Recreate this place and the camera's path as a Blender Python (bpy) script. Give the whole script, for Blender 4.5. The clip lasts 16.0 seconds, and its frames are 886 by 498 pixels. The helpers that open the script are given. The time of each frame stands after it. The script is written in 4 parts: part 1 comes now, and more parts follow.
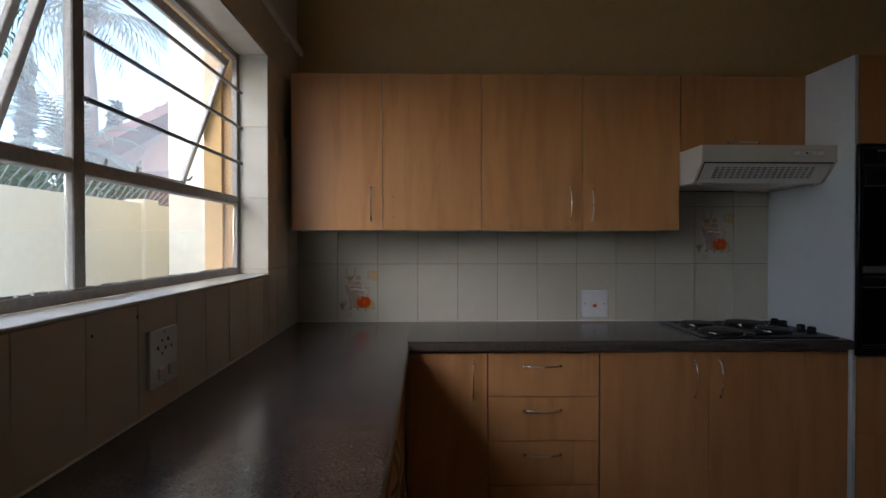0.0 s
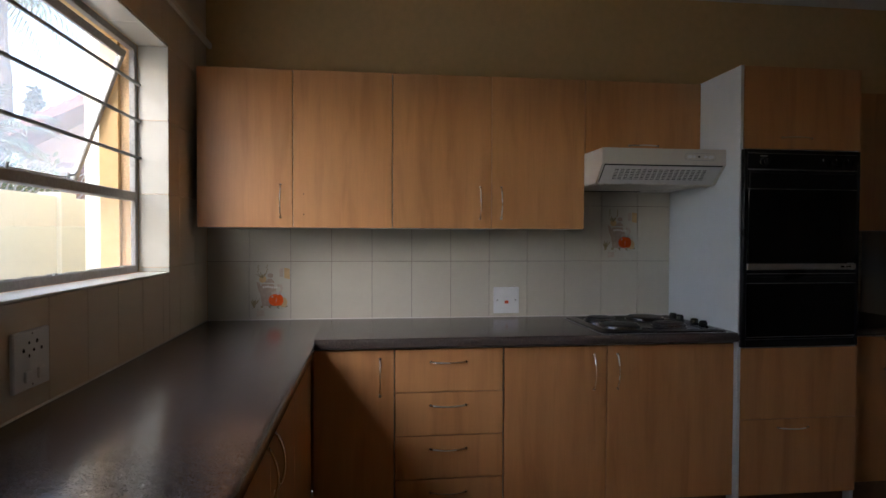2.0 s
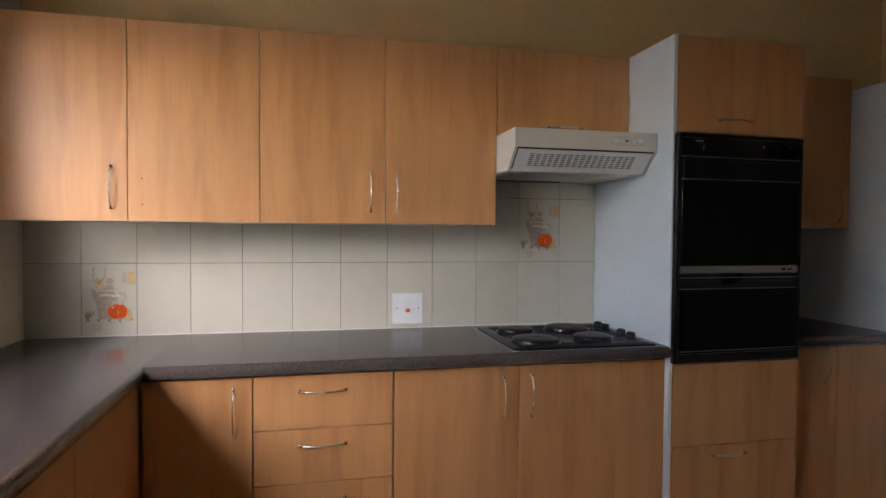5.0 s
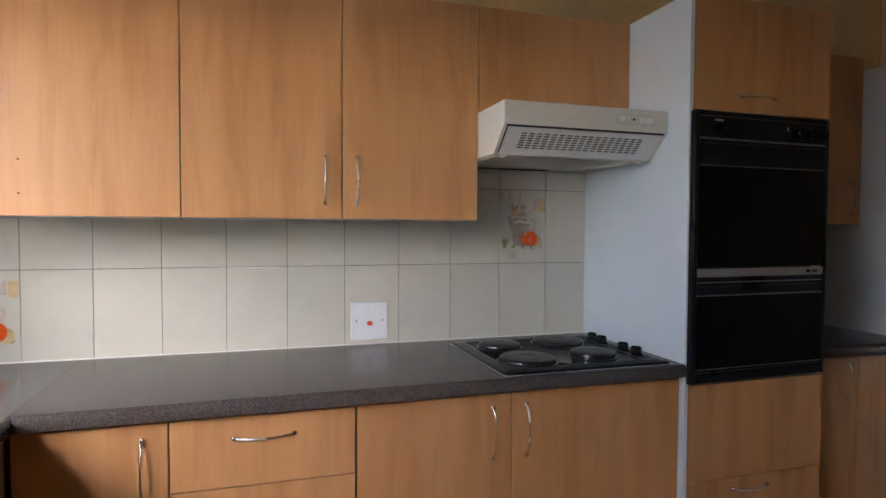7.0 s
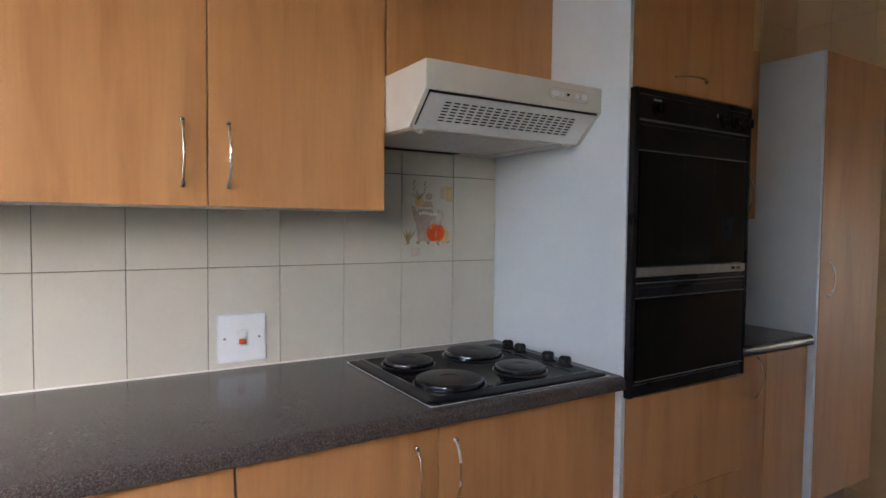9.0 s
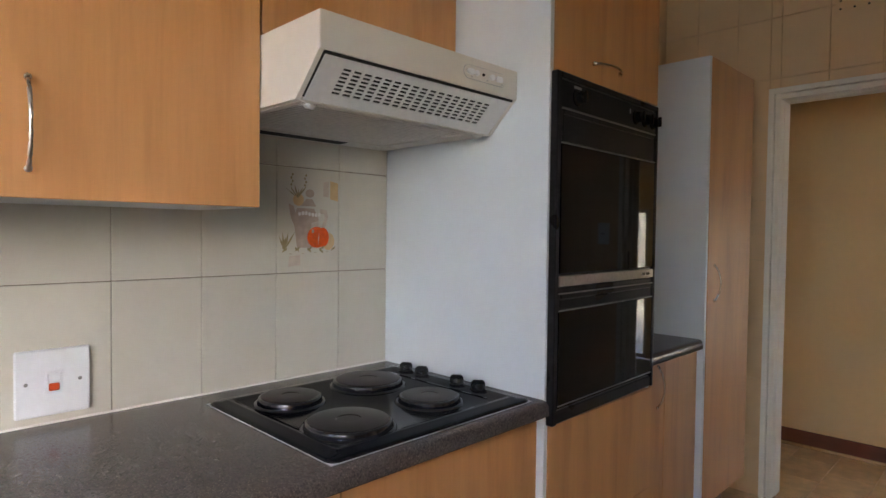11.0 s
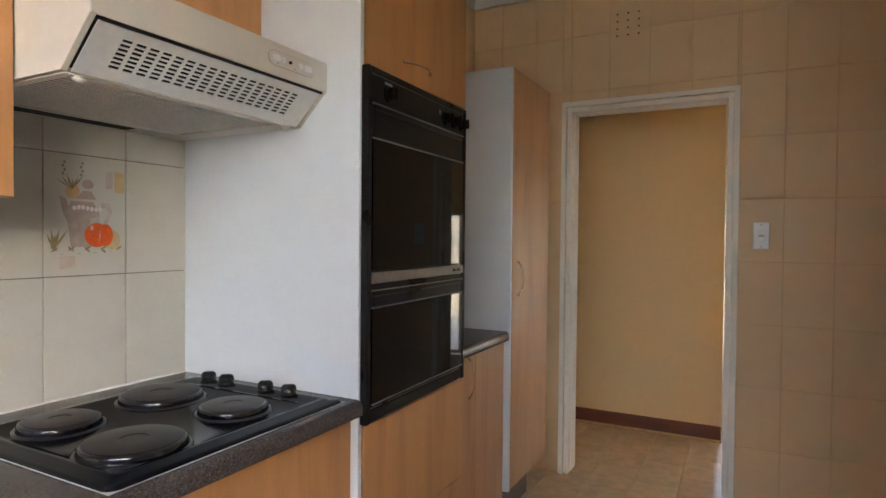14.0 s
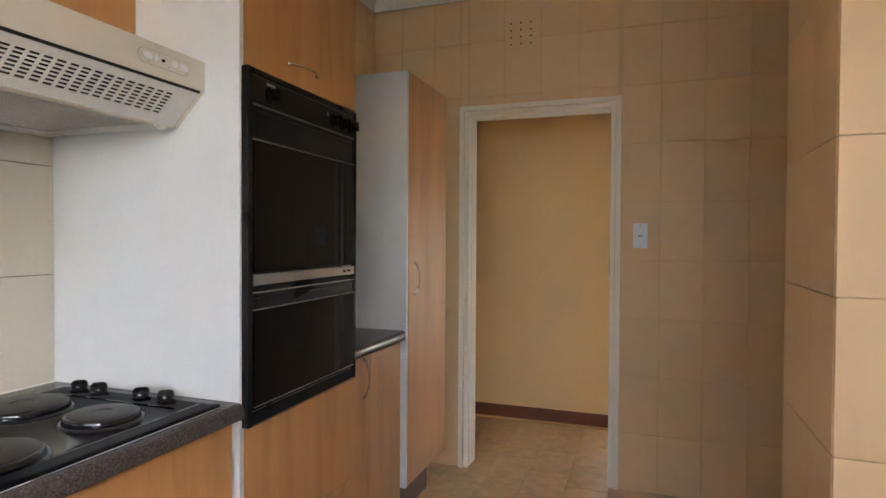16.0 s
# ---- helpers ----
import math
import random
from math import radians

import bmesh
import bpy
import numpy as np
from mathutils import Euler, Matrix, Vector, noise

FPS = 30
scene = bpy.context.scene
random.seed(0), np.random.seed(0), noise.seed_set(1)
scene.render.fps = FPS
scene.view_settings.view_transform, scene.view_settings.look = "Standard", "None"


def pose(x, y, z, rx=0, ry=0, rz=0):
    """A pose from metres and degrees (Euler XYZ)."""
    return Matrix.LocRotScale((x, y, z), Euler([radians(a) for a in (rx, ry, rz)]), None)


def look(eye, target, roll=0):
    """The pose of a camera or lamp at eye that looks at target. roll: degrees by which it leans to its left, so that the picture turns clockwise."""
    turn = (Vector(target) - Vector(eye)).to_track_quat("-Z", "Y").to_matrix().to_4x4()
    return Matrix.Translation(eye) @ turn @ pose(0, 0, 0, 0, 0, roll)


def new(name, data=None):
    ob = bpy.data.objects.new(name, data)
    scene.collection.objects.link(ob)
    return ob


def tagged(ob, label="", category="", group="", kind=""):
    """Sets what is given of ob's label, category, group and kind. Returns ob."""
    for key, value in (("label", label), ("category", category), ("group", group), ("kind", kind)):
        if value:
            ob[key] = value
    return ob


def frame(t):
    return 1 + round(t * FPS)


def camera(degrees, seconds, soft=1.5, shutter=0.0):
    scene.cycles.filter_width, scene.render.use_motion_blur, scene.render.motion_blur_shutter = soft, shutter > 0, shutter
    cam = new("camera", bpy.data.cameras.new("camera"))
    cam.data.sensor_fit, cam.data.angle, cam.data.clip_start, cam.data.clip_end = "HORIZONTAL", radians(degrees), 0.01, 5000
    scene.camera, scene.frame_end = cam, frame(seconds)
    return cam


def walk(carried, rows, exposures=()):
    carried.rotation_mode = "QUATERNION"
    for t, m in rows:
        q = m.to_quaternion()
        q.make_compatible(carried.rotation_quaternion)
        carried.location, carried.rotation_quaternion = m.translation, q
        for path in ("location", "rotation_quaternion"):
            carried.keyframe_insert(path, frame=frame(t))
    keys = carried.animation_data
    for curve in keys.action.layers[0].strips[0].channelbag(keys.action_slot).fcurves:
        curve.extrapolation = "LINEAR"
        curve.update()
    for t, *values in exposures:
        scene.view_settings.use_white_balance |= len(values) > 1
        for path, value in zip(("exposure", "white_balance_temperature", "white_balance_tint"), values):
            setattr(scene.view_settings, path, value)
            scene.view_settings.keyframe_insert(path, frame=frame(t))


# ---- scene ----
cam = camera(73.6, 16.0)
PATH = [
    (0, (0.308, 0.076, 1.327), (0.36, 2.075, 1.3), -0.0),
    (0.5, (0.329, 0.067, 1.329), (0.432, 2.064, 1.298), 0.1),
    (1, (0.369, 0.058, 1.33), (0.517, 2.052, 1.294), 0.1),
    (1.5, (0.415, 0.054, 1.337), (0.611, 2.044, 1.297), 0.2),
    (2, (0.463, 0.04, 1.337), (0.703, 2.025, 1.296), 0.2),
    (2.5, (0.53, 0.032, 1.336), (0.795, 2.014, 1.295), 0.2),
    (3, (0.583, 0.067, 1.331), (0.885, 2.043, 1.29), 0.3),
    (3.5, (0.65, 0.172, 1.311), (0.991, 2.143, 1.275), 0.3),
    (4, (0.692, 0.284, 1.34), (1.073, 2.246, 1.293), 0.3),
    (6.5, (0.778, 0.827, 1.35), (1.323, 2.751, 1.283), 0.4),
    (7, (0.773, 0.945, 1.347), (1.378, 2.85, 1.279), 0.3),
    (7.5, (0.766, 1.064, 1.327), (1.461, 2.939, 1.274), 0.5),
    (8, (0.748, 1.162, 1.349), (1.573, 2.982, 1.277), 0.5),
    (10.5, (0.866, 1.638, 1.329), (2.185, 3.141, 1.273), 0.7),
    (11, (0.877, 1.685, 1.328), (2.296, 3.094, 1.272), 0.7),
    (11.5, (0.891, 1.705, 1.318), (2.389, 3.03, 1.272), 0.7),
    (12, (0.897, 1.724, 1.314), (2.461, 2.97, 1.271), 0.7),
    (12.5, (0.899, 1.731, 1.315), (2.517, 2.905, 1.27), 0.7),
    (13, (0.901, 1.724, 1.313), (2.577, 2.815, 1.271), 0.6),
    (13.5, (0.911, 1.706, 1.313), (2.639, 2.714, 1.273), 0.6),
    (14, (0.918, 1.685, 1.31), (2.689, 2.614, 1.272), 0.5),
    (14.5, (0.921, 1.66, 1.309), (2.728, 2.516, 1.272), 0.5),
    (15, (0.919, 1.635, 1.311), (2.758, 2.421, 1.275), 0.4),
    (15.5, (0.918, 1.611, 1.312), (2.781, 2.337, 1.276), 0.4),
    (16, (0.916, 1.593, 1.313), (2.801, 2.261, 1.278), 0.3),
]
EXPOSURES = [(0.0, 1.9, 6250, 12), (1.5, 2.28, 6350, 13), (3.5, 3.18, 6700, 16), (6.5, 3.75, 6300, 15), (8.0, 3.75, 6250, 15), (10.5, 4.03, 6700, 15), (13.5, 4.37, 7050, 15), (16.0, 4.62, 7250, 16)]
walk(cam, [(t, look(eye, target, roll)) for t, eye, target, roll in PATH], EXPOSURES)

# ---- world and sun ----
SUN_EL, SUN_AZ = radians(30), radians(214)      # azimuth clockwise from +y
world = bpy.data.worlds.new("world")
scene.world = world
world.use_nodes = True
wn = world.node_tree.nodes
sky = wn.new("ShaderNodeTexSky")
sky.sky_type, sky.sun_disc = "NISHITA", False
sky.sun_elevation, sky.sun_rotation = SUN_EL, SUN_AZ
sky.dust_density, sky.ozone_density = 1.0, 1.5
world.node_tree.links.new(sky.outputs[0], wn["Background"].inputs[0])
wn["Background"].inputs[1].default_value = 0.15
sun = new("sun", bpy.data.lights.new("sun", "SUN"))
sun.data.energy, sun.data.angle, sun.data.color = 0.09, radians(20), (0.78, 0.90, 1.0)
sun_dir = Vector((math.sin(SUN_AZ) * math.cos(SUN_EL), math.cos(SUN_AZ) * math.cos(SUN_EL), math.sin(SUN_EL)))
sun.matrix_world = look(sun_dir * 30, (0, 0, 0))


# ---- materials ----
def mat(name, color, rough=0.5, metal=0.0, coat=0.0):
    m = bpy.data.materials.new(name)
    m.use_nodes = True
    b = m.node_tree.nodes["Principled BSDF"]
    b.inputs["Base Color"].default_value = (*color, 1)
    b.inputs["Roughness"].default_value = rough
    b.inputs["Metallic"].default_value = metal
    b.inputs["Coat Weight"].default_value = coat
    return m, m.node_tree.nodes, m.node_tree.links, b


def coords(n, l, scale=(1, 1, 1), shift=False):
    """World-scaled object coordinates, shifted by each object's random number."""
    tc, mp = n.new("ShaderNodeTexCoord"), n.new("ShaderNodeMapping")
    mp.inputs["Scale"].default_value = scale
    l.new(tc.outputs["Object"], mp.inputs["Vector"])
    if shift:
        oi, cx = n.new("ShaderNodeObjectInfo"), n.new("ShaderNodeCombineXYZ")
        mu = n.new("ShaderNodeMath")
        mu.operation = "MULTIPLY"
        mu.inputs[1].default_value = 37.0
        l.new(oi.outputs["Random"], mu.inputs[0])
        for k in range(3):
            l.new(mu.outputs[0], cx.inputs[k])
        l.new(cx.outputs[0], mp.inputs["Location"])
    return mp.outputs[0]


def tex(n, l, vec, scale, detail=3.0, rough=0.5):
    t = n.new("ShaderNodeTexNoise")
    t.inputs["Scale"].default_value, t.inputs["Detail"].default_value, t.inputs["Roughness"].default_value = scale, detail, rough
    l.new(vec, t.inputs["Vector"])
    return t.outputs["Fac"]


def ramp(n, l, fac, stops):
    r = n.new("ShaderNodeValToRGB")
    while len(r.color_ramp.elements) < len(stops):
        r.color_ramp.elements.new(0.5)
    for e, (p, c) in zip(r.color_ramp.elements, stops):
        e.position, e.color = p, (*c, 1)
    l.new(fac, r.inputs[0])
    return r.outputs[0]


def mixc(n, l, fac, a, b, mode="MIX"):
    m = n.new("ShaderNodeMix")
    m.data_type, m.blend_type = "RGBA", mode
    for sock, v in ((m.inputs[0], fac), (m.inputs[6], a), (m.inputs[7], b)):
        if isinstance(v, (int, float)):
            sock.default_value = v
        elif isinstance(v, tuple):
            sock.default_value = (*v, 1)
        else:
            l.new(v, sock)
    return m.outputs[2]


def bump(n, l, b, height, strength=0.1, dist=0.002):
    k = n.new("ShaderNodeBump")
    k.inputs["Strength"].default_value, k.inputs["Distance"].default_value = strength, dist
    l.new(height, k.inputs["Height"])
    l.new(k.outputs[0], b.inputs["Normal"])


def roughen(n, l, b, fac, lo, hi):
    r = n.new("ShaderNodeMapRange")
    r.inputs["To Min"].default_value, r.inputs["To Max"].default_value = lo, hi
    l.new(fac, r.inputs["Value"])
    l.new(r.outputs[0], b.inputs["Roughness"])


def scaled(c, k):
    return tuple(min(1.0, x * k) for x in c)


def simple(name, color, rough=0.5, metal=0.0, scale=60, amount=0.12, bumps=0.05, coat=0.0):
    """A surface with fine grain and large uneven patches."""
    m, n, l, b = mat(name, color, rough, metal, coat)
    v = coords(n, l)
    f1, f2 = tex(n, l, v, scale, 4), tex(n, l, v, scale / 22, 2)
    c1 = ramp(n, l, f1, [(0.3, scaled(color, 1 - amount)), (0.7, scaled(color, 1 + amount))])
    c2 = ramp(n, l, f2, [(0.3, (1 - amount,) * 3), (0.7, (1.0,) * 3)])
    l.new(mixc(n, l, 1.0, c1, c2, "MULTIPLY"), b.inputs["Base Color"])
    roughen(n, l, b, f2, max(0.03, rough - 0.06), rough + 0.08)
    if bumps:
        bump(n, l, b, f1, bumps, 0.001)
    return m


def wood(name, light, dark, axis="Z"):
    """Beech-print laminate: long soft streaks along the axis."""
    m, n, l, b = mat(name, light, 0.38)
    s = {"Z": (1, 1, 0.045), "X": (0.045, 1, 1), "Y": (1, 0.045, 1)}[axis]
    v = coords(n, l, s, True)
    vf = coords(n, l, tuple(2.6 * k if k < 1 else k for k in s), True)
    big, fine, flame = tex(n, l, v, 6, 2), tex(n, l, v, 130, 3, 0.6), tex(n, l, vf, 15, 3, 0.55)
    flame.node.inputs["Distortion"].default_value = 0.5
    c = ramp(n, l, big, [(0.32, dark), (0.68, light)])
    c = mixc(n, l, 0.5, c, ramp(n, l, flame, [(0.3, scaled(dark, 0.88)), (0.48, scaled(light, 0.96)), (0.7, scaled(light, 1.1))]))
    c = mixc(n, l, 0.2, c, ramp(n, l, fine, [(0.35, (0.78, 0.72, 0.66)), (0.6, (1.0, 1.0, 1.0))]), "MULTIPLY")
    l.new(c, b.inputs["Base Color"])
    roughen(n, l, b, flame, 0.32, 0.46)
    bump(n, l, b, fine, 0.06, 0.0006)
    return m


def granite(name):
    """Dark speckled laminate worktop."""
    m, n, l, b = mat(name, (0.1, 0.09, 0.085), 0.33)
    v = coords(n, l)
    vor = n.new("ShaderNodeTexVoronoi")
    vor.inputs["Scale"].default_value = 210
    l.new(v, vor.inputs["Vector"])
    f, g, h = tex(n, l, v, 240, 3, 0.7), tex(n, l, v, 260, 2, 0.5), tex(n, l, v, 3, 2)
    c = ramp(n, l, f, [(0.36, (0.040, 0.032, 0.029)), (0.5, (0.072, 0.058, 0.052)), (0.64, (0.105, 0.085, 0.075))])
    c = mixc(n, l, ramp(n, l, vor.outputs["Distance"], [(0.10, (0.9, 0.9, 0.9)), (0.20, (0, 0, 0))]), c, (0.27, 0.215, 0.175))
    c = mixc(n, l, ramp(n, l, g, [(0.6, (0, 0, 0)), (0.68, (0.7, 0.7, 0.7))]), c, (0.03, 0.027, 0.03))
    l.new(c, b.inputs["Base Color"])
    roughen(n, l, b, h, 0.17, 0.24)
    return m


def tile_mat(name, color, rough=0.16, vary=0.05, mottled=0.0):
    """Glazed tile, each one a little different in tone."""
    m, n, l, b = mat(name, color, rough)
    v = coords(n, l, (1, 1, 1), True)
    oi = n.new("ShaderNodeObjectInfo")
    f, g = tex(n, l, v, 14, 4, 0.6), tex(n, l, v, 3, 2)
    c = ramp(n, l, oi.outputs["Random"], [(0.0, scaled(color, 1 - vary)), (1.0, scaled(color, 1 + vary))])
    c = mixc(n, l, 1.0, c, ramp(n, l, f, [(0.3, (1 - mottled - 0.04,) * 3), (0.7, (1.0, 1.0, 1.0))]), "MULTIPLY")
    l.new(c, b.inputs["Base Color"])
    roughen(n, l, b, f, rough * 0.92, rough * 1.12)
    bump(n, l, b, f, 0.02, 0.0004)
    return m


def glass(name, tint=(1, 1, 1), rough=0.0):
    m, n, l, b = mat(name, tint, rough)
    b.inputs["Transmission Weight"].default_value = 1.0
    b.inputs["IOR"].default_value = 1.45
    return m


BEECH_V = wood("beech_upright", (0.635, 0.32, 0.13), (0.50, 0.228, 0.084), "Z")
BEECH_EDGE = wood("beech_edge", (0.52, 0.29, 0.13), (0.4, 0.2, 0.085), "Z")
WHITE_BOARD = simple("white_melamine", (0.70, 0.74, 0.76), 0.42, 0, 12, 0.012, 0.0)
PLINTH = simple("plinth_dark", (0.16, 0.09, 0.05), 0.5, 0, 40, 0.15)
STEEL = simple("brushed_steel", (0.70, 0.68, 0.65), 0.25, 1.0, 220, 0.08, 0.04)
GRANITE = granite("speckled_worktop")
TILE = tile_mat("cream_tile", (0.62, 0.585, 0.492), 0.24, 0.025)
WEST_TILE = tile_mat("grey_brown_wall_tile", (0.74, 0.62, 0.48), 0.45, 0.02)
WALL_TILE = tile_mat("matt_wall_tile", (0.82, 0.56, 0.31), 0.5, 0.02)
WALL_GROUT = simple("wall_grout", (0.70, 0.48, 0.27), 0.85, 0, 150, 0.15)
GROUT = simple("grout", (0.22, 0.18, 0.14), 0.85, 0, 150, 0.2)
FLOOR_TILE = tile_mat("floor_tile", (0.74, 0.475, 0.25), 0.3, 0.08, 0.25)
FLOOR_GROUT = simple("floor_grout", (0.24, 0.18, 0.12), 0.85, 0, 120, 0.2)
HALL_PAINT = simple("ochre_paint", (0.83, 0.59, 0.31), 0.6, 0, 24, 0.012, 0.02)
PLASTER = simple("cream_paint", (0.70, 0.475, 0.22), 0.6, 0, 30, 0.04, 0.08)
CEILING = simple("ceiling_paint", (0.86, 0.79, 0.67), 0.7, 0, 30, 0.03, 0.06)
CORNICE = simple("cornice_paint", (0.78, 0.75, 0.68), 0.6, 0, 30, 0.03, 0.04)
FRAME_PAINT = simple("frame_paint", (0.80, 0.75, 0.65), 0.35, 0, 60, 0.03, 0.03)
DOOR_PAINT = simple("door_frame_paint", (0.88, 0.82, 0.72), 0.4, 0, 60, 0.015, 0.01)
# pale sash paint greyed: the shade of its backlit side is in the colour
SASH_BACKLIT = simple("backlit_window_paint", (0.40, 0.38, 0.35), 0.45, 0, 80, 0.12, 0.15)
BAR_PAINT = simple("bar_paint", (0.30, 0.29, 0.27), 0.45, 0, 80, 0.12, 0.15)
SKIRT = wood("red_brown_skirting", (0.20, 0.065, 0.035), (0.13, 0.04, 0.02), "Y")
HOOD_WHITE = simple("hood_enamel", (0.70, 0.67, 0.605), 0.35, 0, 20, 0.025, 0.0)
HOOD_PANEL = simple("hood_panel", (0.66, 0.66, 0.66), 0.4, 0, 60, 0.04, 0.03)
# near-black, holding the shade of the hood's gap and inside
HOOD_DARK = simple("hood_inside_shade", (0.02, 0.02, 0.02), 0.7, 0, 60, 0.2)
FILTER = simple("filter_slats", (0.70, 0.67, 0.61), 0.45, 0.0, 60, 0.08)
OVEN_BLACK = simple("oven_enamel", (0.012, 0.011, 0.012), 0.28, 0, 90, 0.3, 0.03)
OVEN_GLASS = mat("oven_glass", (0.005, 0.0045, 0.0045), 0.03)[0]
OVEN_LINE = simple("oven_line", (0.34, 0.33, 0.31), 0.35, 0.6, 90, 0.1, 0.0)
OVEN_STRIP = simple("oven_strip", (0.42, 0.39, 0.35), 0.35, 0.7, 90, 0.1, 0.0)
HOB_BLACK = simple("hob_enamel", (0.005, 0.005, 0.007), 0.05, 0, 90, 0.25, 0.02)
HOB_TRAY = simple("hob_tray_enamel", (0.005, 0.005, 0.007), 0.09, 0, 90, 0.25, 0.02)
PLATE_IRON = simple("cast_iron_plate", (0.022, 0.017, 0.015), 0.36, 0.0, 200, 0.25, 0.08)
KNOB_BLACK = simple("knob_plastic", (0.006, 0.006, 0.006), 0.22, 0, 90, 0.2, 0.0)
PLASTIC = simple("white_plastic", (0.82, 0.83, 0.84), 0.3, 0, 60, 0.02, 0.0)
PLASTIC_GREY = simple("grey_plastic", (0.42, 0.42, 0.42), 0.4, 0, 60, 0.05, 0.0)
# near-black for flat pieces that give the shade inside holes and slots
DARK = simple("hole_shade", (0.015, 0.013, 0.012), 0.8, 0, 60, 0.1, 0.0)
RED = simple("red_rocker", (0.75, 0.09, 0.02), 0.35, 0, 60, 0.05, 0.0)
TOMATO = simple("orange_glaze", (0.85, 0.12, 0.015), 0.2, 0, 130, 0.12, 0.0)
POT = simple("pot_glaze", (0.50, 0.39, 0.31), 0.2, 0, 60, 0.1, 0.0)
POT_LIGHT = simple("pale_pot_glaze", (0.60, 0.50, 0.41), 0.2, 0, 60, 0.08, 0.0)
LEAF_GLAZE = simple("leaf_glaze", (0.36, 0.29, 0.16), 0.2, 0, 60, 0.15, 0.0)
PEACH = simple("peach_glaze", (0.68, 0.47, 0.25), 0.2, 0, 60, 0.08, 0.0)
WHITE_GLAZE = simple("white_glaze", (0.78, 0.74, 0.68), 0.2, 0, 60, 0.05, 0.0)
def dusty_glass(name, dust):
    """Window glass with a thin film of dust that scatters part of the daylight."""
    m = glass(name)
    nt = m.node_tree
    film, blend = nt.nodes.new("ShaderNodeBsdfTranslucent"), nt.nodes.new("ShaderNodeMixShader")
    film.inputs["Color"].default_value = (0.9, 0.92, 0.95, 1)
    blend.inputs[0].default_value = dust
    nt.links.new(nt.nodes["Principled BSDF"].outputs[0], blend.inputs[1])
    nt.links.new(film.outputs[0], blend.inputs[2])
    nt.links.new(blend.outputs[0], nt.nodes["Material Output"].inputs["Surface"])
    return m


PANE = dusty_glass("window_glass", 0.015)
SASH_PANE = dusty_glass("dusty_sash_glass", 0.11)
# brown plaster made dark: the wall's shade is part of this colour
HOUSE_SHADED = simple("shaded_brown_plaster", (0.24, 0.17, 0.15), 0.85, 0, 12, 0.15, 0.2)
EXT_CREAM = simple("yard_wall_plaster", (0.93, 0.84, 0.63), 0.85, 0, 12, 0.05, 0.2)
EXT_ORANGE = simple("house_wall_plaster", (0.70, 0.47, 0.22), 0.85, 0, 12, 0.06, 0.2)
ROOF_RED = simple("roof_tile_red", (0.23, 0.09, 0.075), 0.7, 0, 12, 0.2, 0.2)
EAVE = simple("eave_paint", (0.20, 0.14, 0.15), 0.6, 0, 20, 0.1, 0.1)
PAVING = simple("yard_paving", (0.60, 0.56, 0.49), 0.85, 0, 9, 0.15, 0.3)
BARK = simple("palm_bark", (0.20, 0.16, 0.12), 0.9, 0, 14, 0.3, 0.5)
LEAF = simple("leaf_green", (0.13, 0.21, 0.115), 0.5, 0, 8, 0.3, 0.1)
LEAF_BLUE = simple("conifer_green", (0.07, 0.12, 0.105), 0.6, 0, 8, 0.3, 0.1)
WIRE = simple("galvanised_wire", (0.55, 0.55, 0.55), 0.35, 0.9, 60, 0.1, 0.0)

for m, k in ((HOB_BLACK, 0.6), (HOB_TRAY, 0.18), (OVEN_GLASS, 0.25), (PLATE_IRON, 0.2), (KNOB_BLACK, 0.3), (OVEN_BLACK, 0.2)):
    m.node_tree.nodes["Principled BSDF"].inputs["Specular IOR Level"].default_value = k

# ---- building helpers ----
ORIGIN = {}


def thing(name, at=(0, 0, 0), label="", category="", group="", kind=""):
    ob = new(name)
    ob.empty_display_size = 0.05
    ob.location = at
    ORIGIN[ob] = Vector(at)
    return tagged(ob, label, category, group, kind)


def mesh_ob(name, bm, materials, at=(0, 0, 0), smooth=False):
    me = bpy.data.meshes.new(name)
    bm.transform(Matrix.Translation(-Vector(at)))
    bm.to_mesh(me)
    bm.free()
    for m in materials if isinstance(materials, (list, tuple)) else [materials]:
        me.materials.append(m)
    if smooth:
        for p in me.polygons:
            p.use_smooth = True
    ob = new(name, me)
    ORIGIN[ob] = Vector(at)
    return ob


def part(name, bm, material, parent, label="", smooth=False):
    """Links a bmesh, in world metres, as one mesh under a thing or a part."""
    ob = mesh_ob(name, bm, material, ORIGIN[parent], smooth)
    ob.parent = parent
    return tagged(ob, label)


def whole(name, bm, material, label="", category="", group="", kind="", at=(0, 0, 0), smooth=False):
    return tagged(mesh_ob(name, bm, material, at, smooth), label, category, group, kind)


def box(x0, x1, y0, y1, z0, z1, bevel=0.0, bm=None, seg=1, mi=0):
    tmp = bmesh.new()
    bmesh.ops.create_cube(tmp, size=1.0)
    tmp.transform(Matrix.Translation(((x0 + x1) / 2, (y0 + y1) / 2, (z0 + z1) / 2)) @ Matrix.Diagonal((x1 - x0, y1 - y0, z1 - z0, 1)))
    if bevel:
        bmesh.ops.bevel(tmp, geom=tmp.edges[:], offset=bevel, segments=seg, profile=0.5, affect="EDGES")
    for f in tmp.faces:
        f.material_index = mi
    return merge(bm, tmp)


def merge(bm, tmp):
    if bm is None:
        return tmp
    me = bpy.data.meshes.new("tmp")
    tmp.to_mesh(me)
    tmp.free()
    bm.from_mesh(me)
    bpy.data.meshes.remove(me)
    return bm


